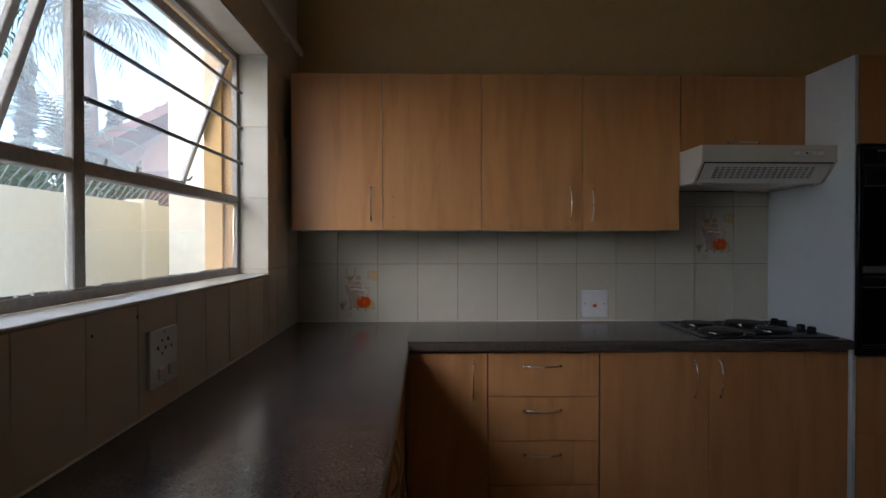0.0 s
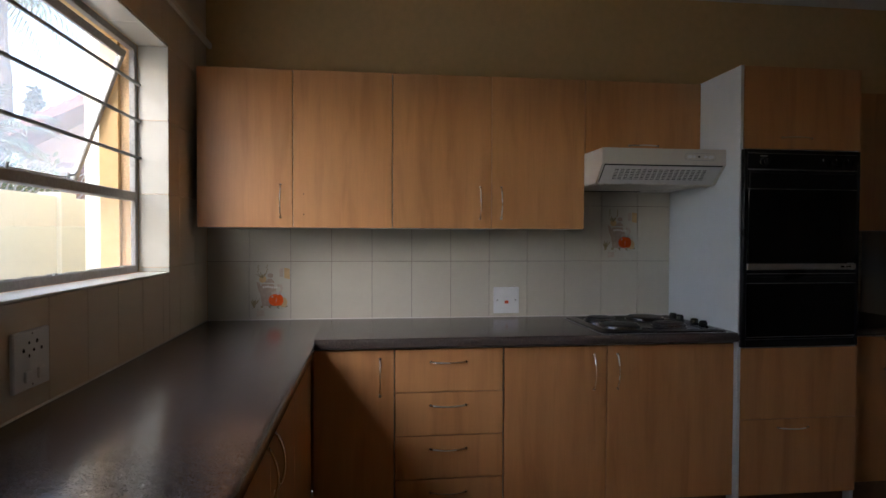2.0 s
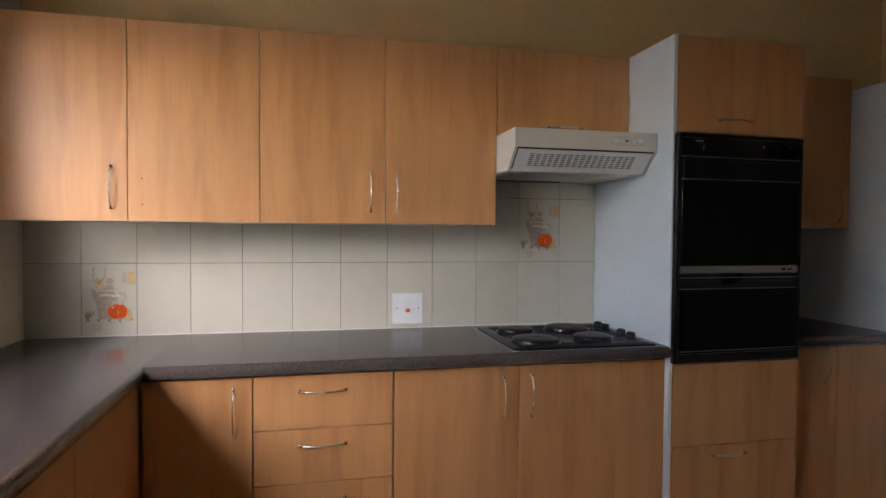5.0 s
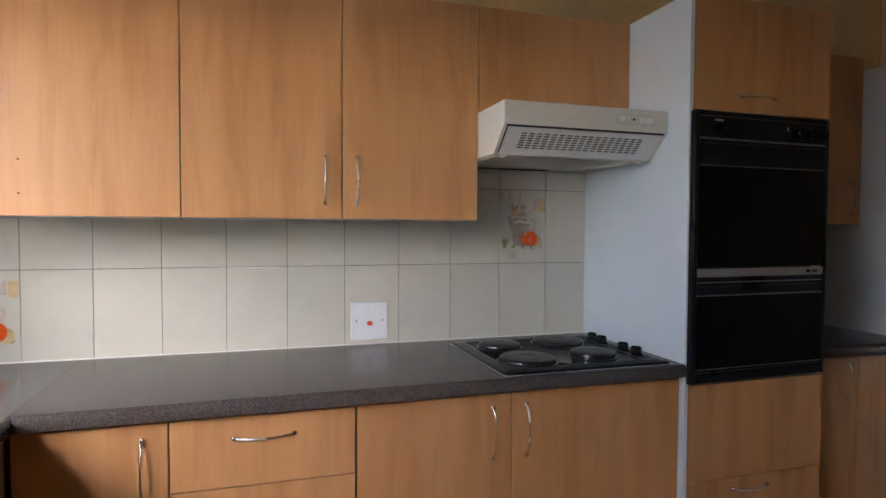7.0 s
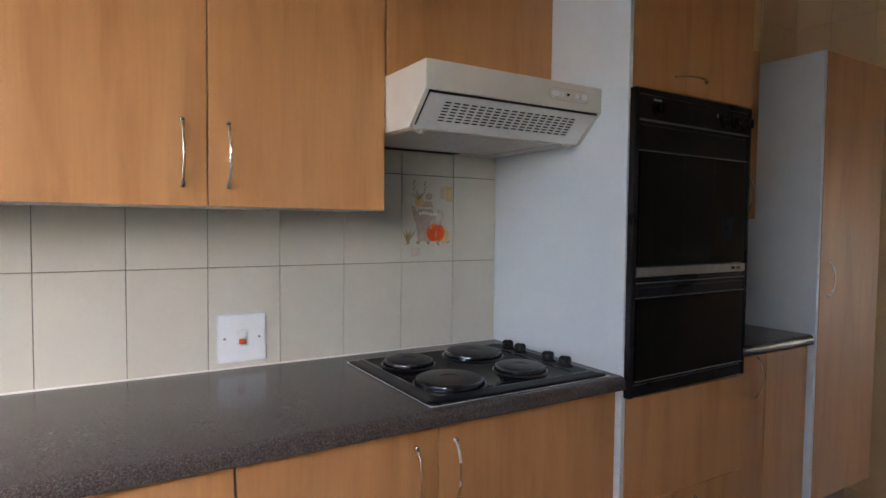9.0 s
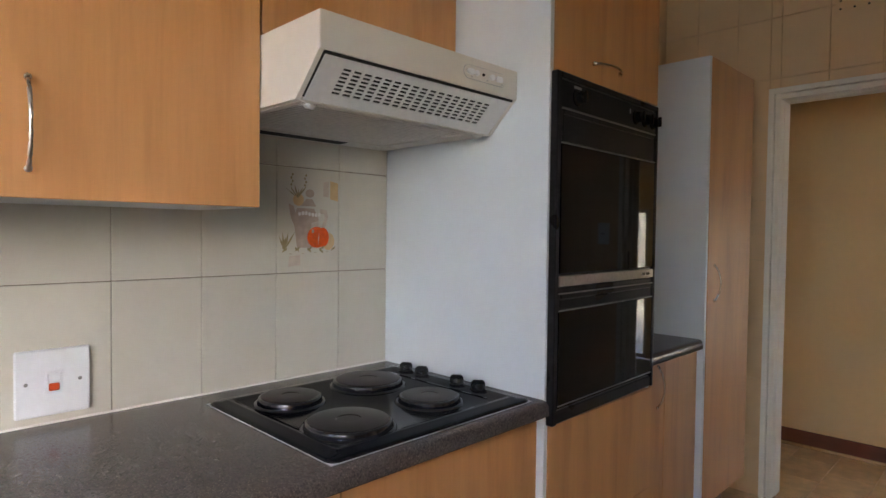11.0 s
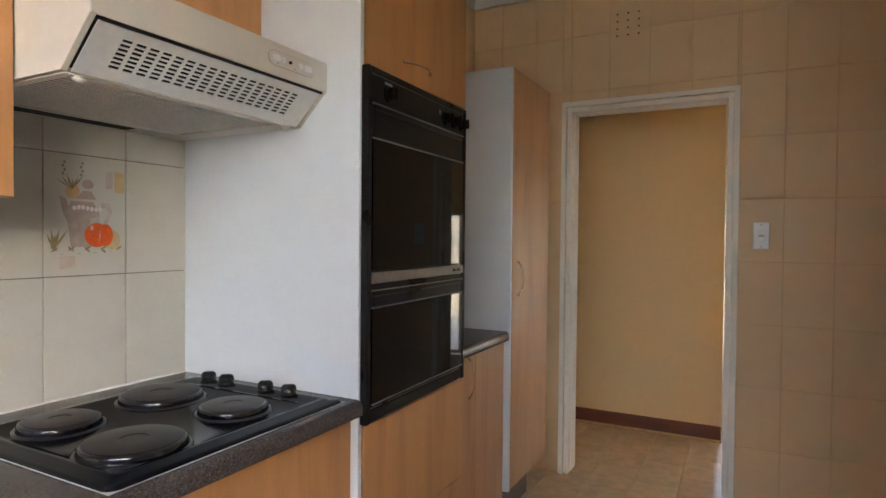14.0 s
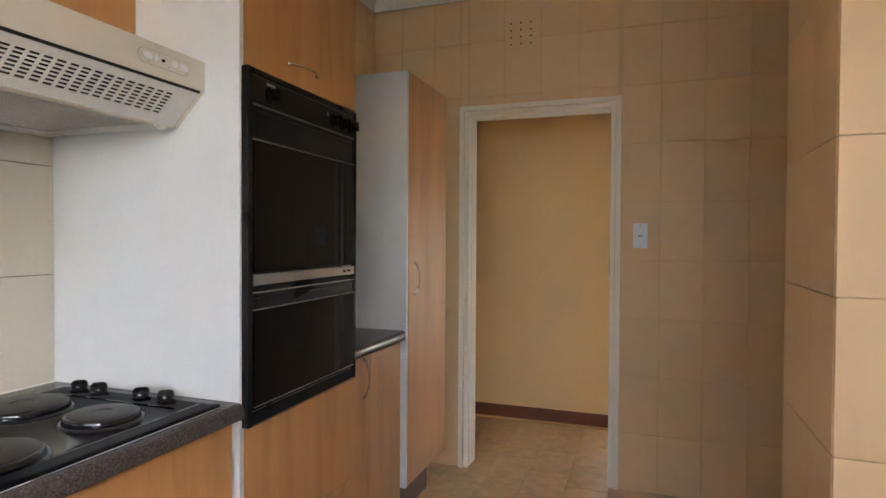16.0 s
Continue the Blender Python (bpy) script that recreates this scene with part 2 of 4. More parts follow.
def prism(profile, a, b, axis="x", bevel=0.0, bm=None, seg=1):
    """A profile (list of 2D points) swept from a to b along the axis."""
    tmp = bmesh.new()
    def place(p, q):
        return {"x": (q, p[0], p[1]), "y": (p[0], q, p[1]), "z": (p[0], p[1], q)}[axis]
    lo = [tmp.verts.new(place(p, a)) for p in profile]
    hi = [tmp.verts.new(place(p, b)) for p in profile]
    tmp.faces.new(lo)
    tmp.faces.new(list(reversed(hi)))
    k = len(profile)
    for i in range(k):
        tmp.faces.new((lo[i], hi[i], hi[(i + 1) % k], lo[(i + 1) % k]))
    bmesh.ops.recalc_face_normals(tmp, faces=tmp.faces[:])
    if bevel:
        bmesh.ops.bevel(tmp, geom=tmp.edges[:], offset=bevel, segments=seg, profile=0.5, affect="EDGES")
    return merge(bm, tmp)


def lathe(profile, centre, axis=(0, 0, 1), n=28, bm=None):
    """A profile of (radius, height) turned about an axis through centre."""
    tmp = bmesh.new()
    rings = []
    for r, h in profile:
        if r < 1e-6:
            rings.append([tmp.verts.new((0, 0, h))])
        else:
            rings.append([tmp.verts.new((r * math.cos(2 * math.pi * i / n), r * math.sin(2 * math.pi * i / n), h)) for i in range(n)])
    for a, b in zip(rings, rings[1:]):
        for i in range(n):
            j = (i + 1) % n
            if len(a) == 1 and len(b) > 1:
                tmp.faces.new((a[0], b[i], b[j]))
            elif len(b) == 1 and len(a) > 1:
                tmp.faces.new((a[i], a[j], b[0]))
            elif len(a) > 1:
                tmp.faces.new((a[i], a[j], b[j], b[i]))
    bmesh.ops.recalc_face_normals(tmp, faces=tmp.faces[:])
    q = Vector((0, 0, 1)).rotation_difference(Vector(axis))
    tmp.transform(Matrix.Translation(centre) @ q.to_matrix().to_4x4())
    return merge(bm, tmp)


def tube(path, radii, n=8, bm=None, flat=1.0):
    """A round bar along a path of points; radii one number or one per point."""
    tmp = bmesh.new()
    path = [Vector(p) for p in path]
    if isinstance(radii, (int, float)):
        radii = [radii] * len(path)
    rings = []
    for i, p in enumerate(path):
        d = (path[min(i + 1, len(path) - 1)] - path[max(i - 1, 0)]).normalized()
        u = d.cross(Vector((0, 0, 1)) if abs(d.z) < 0.9 else Vector((1, 0, 0))).normalized()
        w = d.cross(u)
        rings.append([tmp.verts.new(p + radii[i] * (u * math.cos(2 * math.pi * k / n) + w * flat * math.sin(2 * math.pi * k / n))) for k in range(n)])
    for a, b in zip(rings, rings[1:]):
        for k in range(n):
            tmp.faces.new((a[k], a[(k + 1) % n], b[(k + 1) % n], b[k]))
    tmp.faces.new(list(reversed(rings[0])))
    tmp.faces.new(rings[-1])
    bmesh.ops.recalc_face_normals(tmp, faces=tmp.faces[:])
    return merge(bm, tmp)


def bow_handle(parent, a, b, out):
    """A slim bow pull from a to b, standing off along out."""
    a, b, out = Vector(a), Vector(b), Vector(out)
    pts, rad = [], []
    for i in range(15):
        s = i / 14
        pts.append(a.lerp(b, s) + out * (0.004 + 0.024 * math.sin(math.pi * s) ** 0.75))
        rad.append(0.0031 + 0.0010 * abs(2 * s - 1))
    bm = tube(pts, rad, 8)
    for p in (a, b):
        lathe([(0.0, 0.0), (0.006, 0.0), (0.006, 0.006), (0.0, 0.007)], p, out, 10, bm)
    return part("handle", bm, STEEL, parent, "bow-shaped brushed steel handle", True)


# ---- measures of the place ----
WEST, NORTH, EAST, SOUTH = -0.368, 3.178, 4.148, -2.2
CEIL = 2.75
WIN_Y0, WIN_Y1, WIN_Z0, WIN_Z1 = 0.33, 2.612, 1.188, 2.115
MULL = 1.454
DOOR_Y0, DOOR_Y1, DOOR_Z = 1.806, 2.582, 2.008
PIL_X0, PIL_X1, PIL_Y = 2.205, 2.66, 1.27
HALL_X = 5.13
COUNTER = 0.905
UC_Y, UC_Z0, UC_Z1 = 2.875, 1.376, 2.115
T = 0.008      # tile thickness

# ---- large structure ----
def boxes(name, rows, material, label, bevel=0.0):
    bm = bmesh.new()
    for r in rows:
        box(*r, bevel, bm)
    return whole(name, bm, material, label, "wall", "", "structure")


w = WEST - T
wall_west = boxes("wall_west", [
    (w - 0.18, w, SOUTH, WIN_Y0, 0, CEIL), (w - 0.18, w, WIN_Y1, NORTH + 0.2, 0, CEIL),
    (w - 0.18, w, WIN_Y0, WIN_Y1, 0, WIN_Z0 - T), (w - 0.18, w, WIN_Y0, WIN_Y1, WIN_Z1 + T, CEIL)], WALL_GROUT, "cream tiled kitchen wall with a steel window")
boxes("wall_west_outside", [
    (w - 0.255, w - 0.182, SOUTH, WIN_Y0 + 0.02, 0, 3.0), (w - 0.255, w - 0.182, WIN_Y1 - 0.02, NORTH + 0.2, 0, 3.0),
    (w - 0.255, w - 0.182, WIN_Y0 + 0.02, WIN_Y1 - 0.02, 0, WIN_Z0 - 0.03), (w - 0.255, w - 0.182, WIN_Y0 + 0.02, WIN_Y1 - 0.02, WIN_Z1 + 0.02, 3.0)],
    EXT_ORANGE, "orange painted outside face of the house wall")
n = NORTH + T
wall_north = boxes("wall_north", [(w, EAST + 2.0, n, n + 0.2, 0, CEIL)], PLASTER, "cream painted kitchen wall, tiled above the worktop")
e = EAST + T
wall_east = boxes("wall_east", [
    (e, e + 0.115, SOUTH, DOOR_Y0 - 0.02, 0, CEIL), (e, e + 0.115, DOOR_Y1 + 0.02, n, 0, CEIL),
    (e, e + 0.115, DOOR_Y0 - 0.02, DOOR_Y1 + 0.02, DOOR_Z + 0.02, CEIL)], WALL_GROUT, "cream tiled wall with a doorway to the hall")
wall_pier = boxes("wall_pier", [(PIL_X0 + T, PIL_X1 - T, SOUTH, PIL_Y - T, 0, CEIL)], WALL_GROUT, "end of a cream tiled dividing wall")
boxes("wall_south", [(w, EAST + 0.2, SOUTH - 0.2, SOUTH, 0, CEIL)], PLASTER, "plain cream wall closing the kitchen")
boxes("wall_hall", [(HALL_X, HALL_X + 0.15, 1.852, n, 0, CEIL)], HALL_PAINT, "cream painted hall wall behind the doorway")
FAR = 7.0
boxes("wall_hall_far", [
    (FAR, FAR + 0.2, SOUTH, -1.98, 0, CEIL), (FAR, FAR + 0.2, 0.73, 1.2, 0, CEIL), (FAR, FAR + 0.2, -1.98, 0.73, 1.60, CEIL), (FAR, FAR + 0.2, 1.2, 1.99, 1.58, CEIL),
    (HALL_X + 0.15, FAR + 0.2, 1.99, 2.14, 0, CEIL), (EAST + 0.2, FAR + 0.2, SOUTH - 0.2, SOUTH, 0, CEIL)], HALL_PAINT, "cream walls of the far room")

floor = whole("floor", box(w, FAR, SOUTH, n, -0.12, -0.008), FLOOR_GROUT, "beige ceramic tiled floor with brown joints", "floor", "", "structure")
bm = box(w - 0.255, FAR + 0.2, SOUTH - 0.2, n + 0.2, CEIL, CEIL + 0.1)
whole("ceiling", bm, CEILING, "plain off-white ceiling", "ceiling", "", "structure")


def cornice(a, b, inward):
    """Coved cornice from a to b under the ceiling."""
    a, b, inward = Vector(a), Vector(b), Vector(inward)
    prof = [(0.0, 0.0), (0.0, -0.085), (0.008, -0.085), (0.012, -0.075)]
    prof += [(0.012 + 0.062 * (1 - math.cos(t * math.pi / 12)), -0.075 + 0.065 * math.sin(t * math.pi / 12)) for t in range(1, 7)]
    prof += [(0.085, -0.01), (0.085, 0.0)]
    bm = bmesh.new()
    rings = [[bm.verts.new(p + inward * u + Vector((0, 0, CEIL + v - 0.001))) for u, v in prof] for p in (a, b)]
    for i in range(len(prof)):
        j = (i + 1) % len(prof)
        bm.faces.new((rings[0][i], rings[1][i], rings[1][j], rings[0][j]))
    bmesh.ops.recalc_face_normals(bm, faces=bm.faces[:])
    return whole("cornice", bm, CORNICE, "white coved ceiling cornice", "cornice", "", "structure")


cornice((WEST, NORTH + T, 0), (EAST, NORTH + T, 0), (0, -1, 0))
cornice((EAST, NORTH, 0), (EAST, SOUTH, 0), (-1, 0, 0))
cornice((WEST - T, NORTH, 0), (WEST - T, SOUTH, 0), (1, 0, 0))
cornice((PIL_X0, PIL_Y, 0), (PIL_X0, SOUTH, 0), (-1, 0, 0))
cornice((PIL_X0, PIL_Y, 0), (PIL_X1, PIL_Y, 0), (0, 1, 0))

bm = prism([(HALL_X, 0), (HALL_X, 0.098), (HALL_X - 0.006, 0.104), (HALL_X - 0.016, 0.098), (HALL_X - 0.018, 0.0)], 1.852, NORTH, "y")
whole("baseboard", bm, SKIRT, "red-brown varnished wooden skirting board", "skirting", "", "structure")
bm = tube([(HALL_X - 0.024, 1.856, 0.012), (HALL_X - 0.024, NORTH, 0.012)], 0.009, 6)
whole("trim", bm, PEACH, "thin wooden quadrant along the skirting", "trim", "", "structure")

# ---- doorway ----
door_frame = thing("door_1", (EAST, (DOOR_Y0 + DOOR_Y1) / 2, 0), "white painted steel door frame without a door", "door frame", "", "structure")


def jamb(outer, inner):
    """A pressed steel jamb in two steps, from its outer to its inner face (y)."""
    d = 1 if inner > outer else -1
    bm = bmesh.new()
    for a, b, x0 in ((outer, outer + d * 0.026, EAST - 0.018), (outer + d * 0.026, outer + d * 0.031, EAST + 0.006), (outer + d * 0.031, outer + d * 0.054, EAST - 0.004), (outer + d * 0.054, outer + d * 0.058, EAST + 0.05)):
        box(x0, e + 0.13, min(a, b), max(a, b), 0, DOOR_Z + 0.054, 0.002, bm)
    return bm


part("jamb", jamb(DOOR_Y1 + 0.054, DOOR_Y1), DOOR_PAINT, door_frame)
part("jamb", jamb(DOOR_Y0 - 0.054, DOOR_Y0), DOOR_PAINT, door_frame)
bm = bmesh.new()
for z0, z1, x0 in ((DOOR_Z + 0.028, DOOR_Z + 0.054, EAST - 0.0175), (DOOR_Z + 0.023, DOOR_Z + 0.028, EAST + 0.0065), (DOOR_Z, DOOR_Z + 0.023, EAST - 0.0035), (DOOR_Z - 0.004, DOOR_Z, EAST + 0.05)):
    box(x0, e + 0.1295, DOOR_Y0 - 0.03, DOOR_Y1 + 0.03, z0, z1, 0.002, bm)
part("head", bm, DOOR_PAINT, door_frame)
part("strike_plate", box(EAST - 0.002, EAST + 0.022, DOOR_Y0 - 0.001, DOOR_Y0 + 0.0025, 1.12, 1.23, 0.001), BAR_PAINT, door_frame, "dull metal strike plate")

# glazed doors in the room beyond the hall
far = thing("door_2", (FAR + 0.05, -0.7, 0), "glazed sliding door with a white frame", "glass door", "", "structure")
for y in (-1.98, -0.65, 0.69):
    part("stile", box(FAR + 0.03, FAR + 0.09, y, y + 0.04, 0, 1.60, 0.002), FRAME_PAINT, far)
for z in (0.0, 1.56):
    part("rail", box(FAR + 0.03, FAR + 0.09, -1.94, 0.69, z, z + 0.04, 0.002), FRAME_PAINT, far)
for y in (-1.94, -0.61):
    p = part("pane", box(FAR + 0.055, FAR + 0.06, y, y + 1.295, 0.04, 1.56), PANE, far)
    p.visible_shadow = False
far = thing("window_2", (FAR + 0.05, 1.6, 0), "narrow glazed panel with cross bars", "window", "", "structure")
for z in (0.0, 0.09, 0.265, 0.69, 0.835, 1.475, 1.545):
    part("rail", box(FAR + 0.03, FAR + 0.09, 1.2, 1.99, z, z + 0.035, 0.002), BAR_PAINT, far)
p = part("pane", box(FAR + 0.055, FAR + 0.06, 1.2, 1.99, 0.02, 1.56), PANE, far)
p.visible_shadow = False

# ---- window ----
FX = -0.508
win = thing("window_1", (FX, MULL, WIN_Z0), "painted steel window with two open top-hung sashes and burglar bars", "window", "", "structure")
bm = bmesh.new()
for y0, y1, z0, z1 in ((WIN_Y0, WIN_Y1, WIN_Z0, WIN_Z0 + 0.028), (WIN_Y0, WIN_Y1, WIN_Z1 - 0.028, WIN_Z1),
                       (WIN_Y0, WIN_Y0 + 0.028, WIN_Z0 + 0.028, WIN_Z1 - 0.028), (WIN_Y1 - 0.028, WIN_Y1, WIN_Z0 + 0.028, WIN_Z1 - 0.028)):
    box(FX - 0.004, FX + 0.018, y0, y1, z0, z1, 0.002, bm)
part("window_frame", bm, SASH_BACKLIT, win)
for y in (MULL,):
    part("mullion", box(FX + 0.004, FX + 0.02, y - 0.024, y + 0.024, WIN_Z0 + 0.028, WIN_Z1 - 0.028, 0.003), SASH_BACKLIT, win)
    part("mullion_web", box(FX - 0.012, FX + 0.004, y - 0.006, y + 0.006, WIN_Z0 + 0.028, WIN_Z1 - 0.028, 0.001), SASH_BACKLIT, win)
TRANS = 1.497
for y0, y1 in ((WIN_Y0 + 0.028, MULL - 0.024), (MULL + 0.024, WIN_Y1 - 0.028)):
    part("transom", box(FX - 0.02, FX + 0.02, y0, y1, TRANS - 0.018, TRANS + 0.018, 0.003), SASH_BACKLIT, win)
    p = part("pane", box(FX - 0.002, FX + 0.002, y0, y1, WIN_Z0 + 0.028, TRANS - 0.018), PANE, win)
    p.visible_shadow = False
    # crumbled putty along the bottom of the fixed pane
    bm = bmesh.new()
    y = y0
    while y < y1 - 0.03:
        d = random.uniform(0.012, 0.05)
        box(FX + 0.003, FX + random.uniform(0.008, 0.013), y, min(y + d, y1), WIN_Z0 + 0.026, WIN_Z0 + random.uniform(0.029, 0.033), 0.0, bm)
        y += d + random.choice((0.0, 0.0, 0.012))
    part("putty", bm, SASH_BACKLIT, win, "cracked white putty")
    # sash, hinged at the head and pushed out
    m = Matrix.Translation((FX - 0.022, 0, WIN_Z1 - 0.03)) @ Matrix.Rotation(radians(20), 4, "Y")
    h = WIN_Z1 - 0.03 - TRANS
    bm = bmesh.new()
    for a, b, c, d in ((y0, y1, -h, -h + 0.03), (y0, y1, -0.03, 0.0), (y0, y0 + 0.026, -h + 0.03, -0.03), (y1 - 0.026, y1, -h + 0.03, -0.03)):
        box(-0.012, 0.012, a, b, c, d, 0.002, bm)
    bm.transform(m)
    sash = part("sash", bm, SASH_BACKLIT, win, "open top-hung steel sash")
    bm = box(-0.002, 0.002, y0 + 0.026, y1 - 0.026, -h + 0.03, -0.03)
    bm.transform(m)
    p = part("pane", bm, SASH_PANE, sash)
    p.visible_shadow = False
    mid = (y0 + y1) / 2
    bm = tube([(FX + 0.012, mid - 0.30, TRANS + 0.021), (FX + 0.012, mid - 0.02, TRANS + 0.022), (FX + 0.012, mid + 0.02, TRANS + 0.026)], 0.003, 6)
    part("stay_arm", bm, FRAME_PAINT, win, "thin pale stay arm")
    bm = tube([(FX + 0.014, mid + 0.02, TRANS + 0.012), (FX + 0.016, mid + 0.02, TRANS + 0.04)], 0.005, 6)
    tube([(FX + 0.016, mid + 0.02, TRANS + 0.03), (FX + 0.022, mid + 0.045, TRANS + 0.034), (FX + 0.024, mid + 0.06, TRANS + 0.046)], 0.004, 6, bm)
    for d in (-0.30, -0.46):
        tube([(FX + 0.014, mid + d, TRANS + 0.016), (FX + 0.016, mid + d + 0.004, TRANS + 0.034)], [0.004, 0.005], 6, bm)
    part("stay", bm, BAR_PAINT, win, "metal window stay with pegs")
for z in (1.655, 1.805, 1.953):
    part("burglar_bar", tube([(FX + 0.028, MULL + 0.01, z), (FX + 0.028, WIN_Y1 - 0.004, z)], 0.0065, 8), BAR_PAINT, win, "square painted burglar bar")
sill = whole("window_sill", box(FX + 0.02, WEST + 0.004, WIN_Y0 + 0.002, WIN_Y1 - 0.002, WIN_Z0 - T, WIN_Z0, 0.002), FRAME_PAINT, "white tiled inner window sill", "window sill", "", "structure")

rail = thing("curtain_rail", (WEST + 0.03, 1.6, 2.27), "white curtain rail fixed above the window", "curtain rail")
part("track", box(WEST + 0.028, WEST + 0.046, -1.0, 3.11, 2.262, 2.29, 0.003), FRAME_PAINT, rail)
for y in (0.3, 1.6, 2.9):
    part("bracket", box(WEST, WEST + 0.03, y, y + 0.02, 2.268, 2.284, 0.001), FRAME_PAINT, rail)

# ---- outside ----
GX = -4.0
whole("ground", box(-400, 400, -400, 400, -0.5, -0.15), PAVING, "paved yard and open ground around the house", "ground", "", "structure")
yard = thing("boundary_wall", (GX, 8, -0.15), "cream plastered boundary wall with razor wire", "boundary wall", "", "structure")
part("wall", box(GX - 0.22, GX, -8, 13.5, -0.15, 1.90, 0.01), EXT_CREAM, yard)
for y in (1.0, 5.0, 9.1):
    part("pier", box(GX - 0.26, GX + 0.06, y, y + 0.45, -0.15, 1.96, 0.01), EXT_CREAM, yard)
bm = bmesh.new()
pts = []
for i in range(60 * 14):
    a = 2 * math.pi * i / 14
    pts.append((GX - 0.11 + 0.02 * math.sin(i * 1.7), 2.0 + i * 0.0125 + 0.06 * math.sin(a), 2.13 + 0.2 * math.sin(a + 1.5)))
tube([(x + 0.16 * math.cos(2 * math.pi * i / 14), y, z) for i, (x, y, z) in enumerate(pts)], 0.006, 4, bm)
part("razor_wire", bm, WIRE, yard, "coiled galvanised razor wire")
wing = thing("house_wing", (-1.7, 7.7, -0.15), "cream wing of the house with a tiled roof", "house", "", "structure")
part("wall", box(-2.9, -0.72, 7.5, 14.0, -0.15, 4.6, 0.01), EXT_CREAM, wing)
part("roof", prism([(-3.4, 4.5), (-1.0, 5.45), (1.4, 4.5), (1.4, 4.6), (-1.0, 5.57), (-3.4, 4.6)], 7.0, 14.0, "y"), ROOF_RED, wing, "dark red tiled roof")
eave = thing("roof_eave", (-1.0, 1.5, 2.7), "dark painted eave of the house roof", "eave", "", "structure")
part("soffit", box(-0.82, w - 0.255, -1.4, 3.84, 2.98, 3.0), EAVE, eave)
part("fascia", box(-0.85, -0.82, -1.4, 3.84, 2.96, 3.12, 0.004), EAVE, eave)
part("roof", prism([(-0.9, 3.12), (4.0, 4.8), (9.4, 3.12), (9.4, 3.2), (4.0, 4.9), (-0.9, 3.2)], -1.7, 3.9, "y"), ROOF_RED, eave, "dark red tiled roof")

house = thing("neighbour_house", (-5.6, 18.0, -0.15), "neighbouring house with a dark red tiled roof", "house")
part("wall", box(-7.7, -3.5, 15.6, 22.0, -0.15, 3.5), HOUSE_SHADED, house, "brown plastered wall in shade")
part("gable", prism([(-7.7, 3.5), (-5.6, 4.62), (-3.5, 3.5)], 15.6, 15.8, "y"), HOUSE_SHADED, house, "brown gable under the roof")
part("roof", prism([(-8.5, 3.42), (-5.6, 4.82), (-2.7, 3.42), (-2.7, 3.56), (-5.6, 4.98), (-8.5, 3.56)], 15.0, 22.6, "y"), ROOF_RED, house, "dark red tiled roof")
part("bargeboard", prism([(-8.5, 3.36), (-5.6, 4.76), (-2.7, 3.36), (-2.7, 3.6), (-5.6, 5.02), (-8.5, 3.6)], 14.96, 15.0, "y"), ROOF_RED, house, "red painted bargeboard")
part("lean_to_roof", prism([(14.2, 2.75), (15.6, 3.05), (15.6, 3.13), (14.2, 2.83)], -7.6, -3.6, "x"), EAVE, house, "dark lean-to roof below the gable")
for k in range(10):
    s = k / 10
    for sg in (-1, 1):
        x = -5.6 + sg * (2.9 - 2.9 * s - 0.15)
        part("tile_row", box(x - 0.15, x + 0.15, 15.0, 22.6, 3.60 + 1.40 * s + 0.03, 3.60 + 1.40 * s + 0.09), ROOF_RED, house)


def leaves(bm, centre, spread, count, size):
    """Small bent leaves scattered in a lumpy cloud."""
    for _ in range(count):
        d = Vector((random.gauss(0, 1), random.gauss(0, 1), random.gauss(0, 1))).normalized()
        p = Vector(centre) + Vector((d.x * spread[0], d.y * spread[1], d.z * spread[2])) * random.uniform(0.35, 1.0)
        u = Vector((random.uniform(-1, 1), random.uniform(-1, 1), random.uniform(-0.6, 0.9))).normalized() * size * random.uniform(0.6, 1.3)
        v = u.cross(d).normalized() * size * 0.3
        a, b, c, f = (bm.verts.new(q) for q in (p, p + u * 0.5 + v, p + u, p + u * 0.5 - v))
        bm.faces.new((a, b, c))
        bm.faces.new((a, c, f))


def palm(x, y, h, reach=1.0):
    t = thing("palm_tree", (x, y, -0.15), "tall palm with a rough trunk and drooping fronds", "tree")
    path = [(x + 0.05 * math.sin(i), y, -0.15 + h * i / 12) for i in range(13)]
    part("trunk", tube(path, [0.24 - 0.006 * i + (0.02 if i % 2 else 0) for i in range(13)], 12), BARK, t)
    bm = bmesh.new()
    for k in range(34):
        az, el = k * 2.4, random.uniform(-0.2, 1.2)
        p = Vector((x, y, h))
        d = Vector((math.cos(az) * math.cos(el), math.sin(az) * math.cos(el), math.sin(el)))
        for s in range(14):
            q = p + d * 0.09 * reach
            side = d.cross(Vector((0, 0, 1))).normalized()
            for sg in (-1, 1):
                tip = q + side * sg * (0.34 - 0.015 * s) * reach ** 0.5 + d * 0.2 - Vector((0, 0, 0.12 * reach))
                a, b, c = bm.verts.new(p), bm.verts.new(p + d * 0.06 * reach ** 0.5), bm.verts.new(tip)
                bm.faces.new((a, b, c))
            p, d = q, (d - Vector((0, 0, 0.09))).normalized()
    part("crown", bm, LEAF, t, "drooping feathered fronds")
    return t


palm(-6.3, 11.2, 3.0)
palm(-9.2, 17.0, 7.7, 2.0)
palm(-12.4, 16.2, 6.9, 2.2)


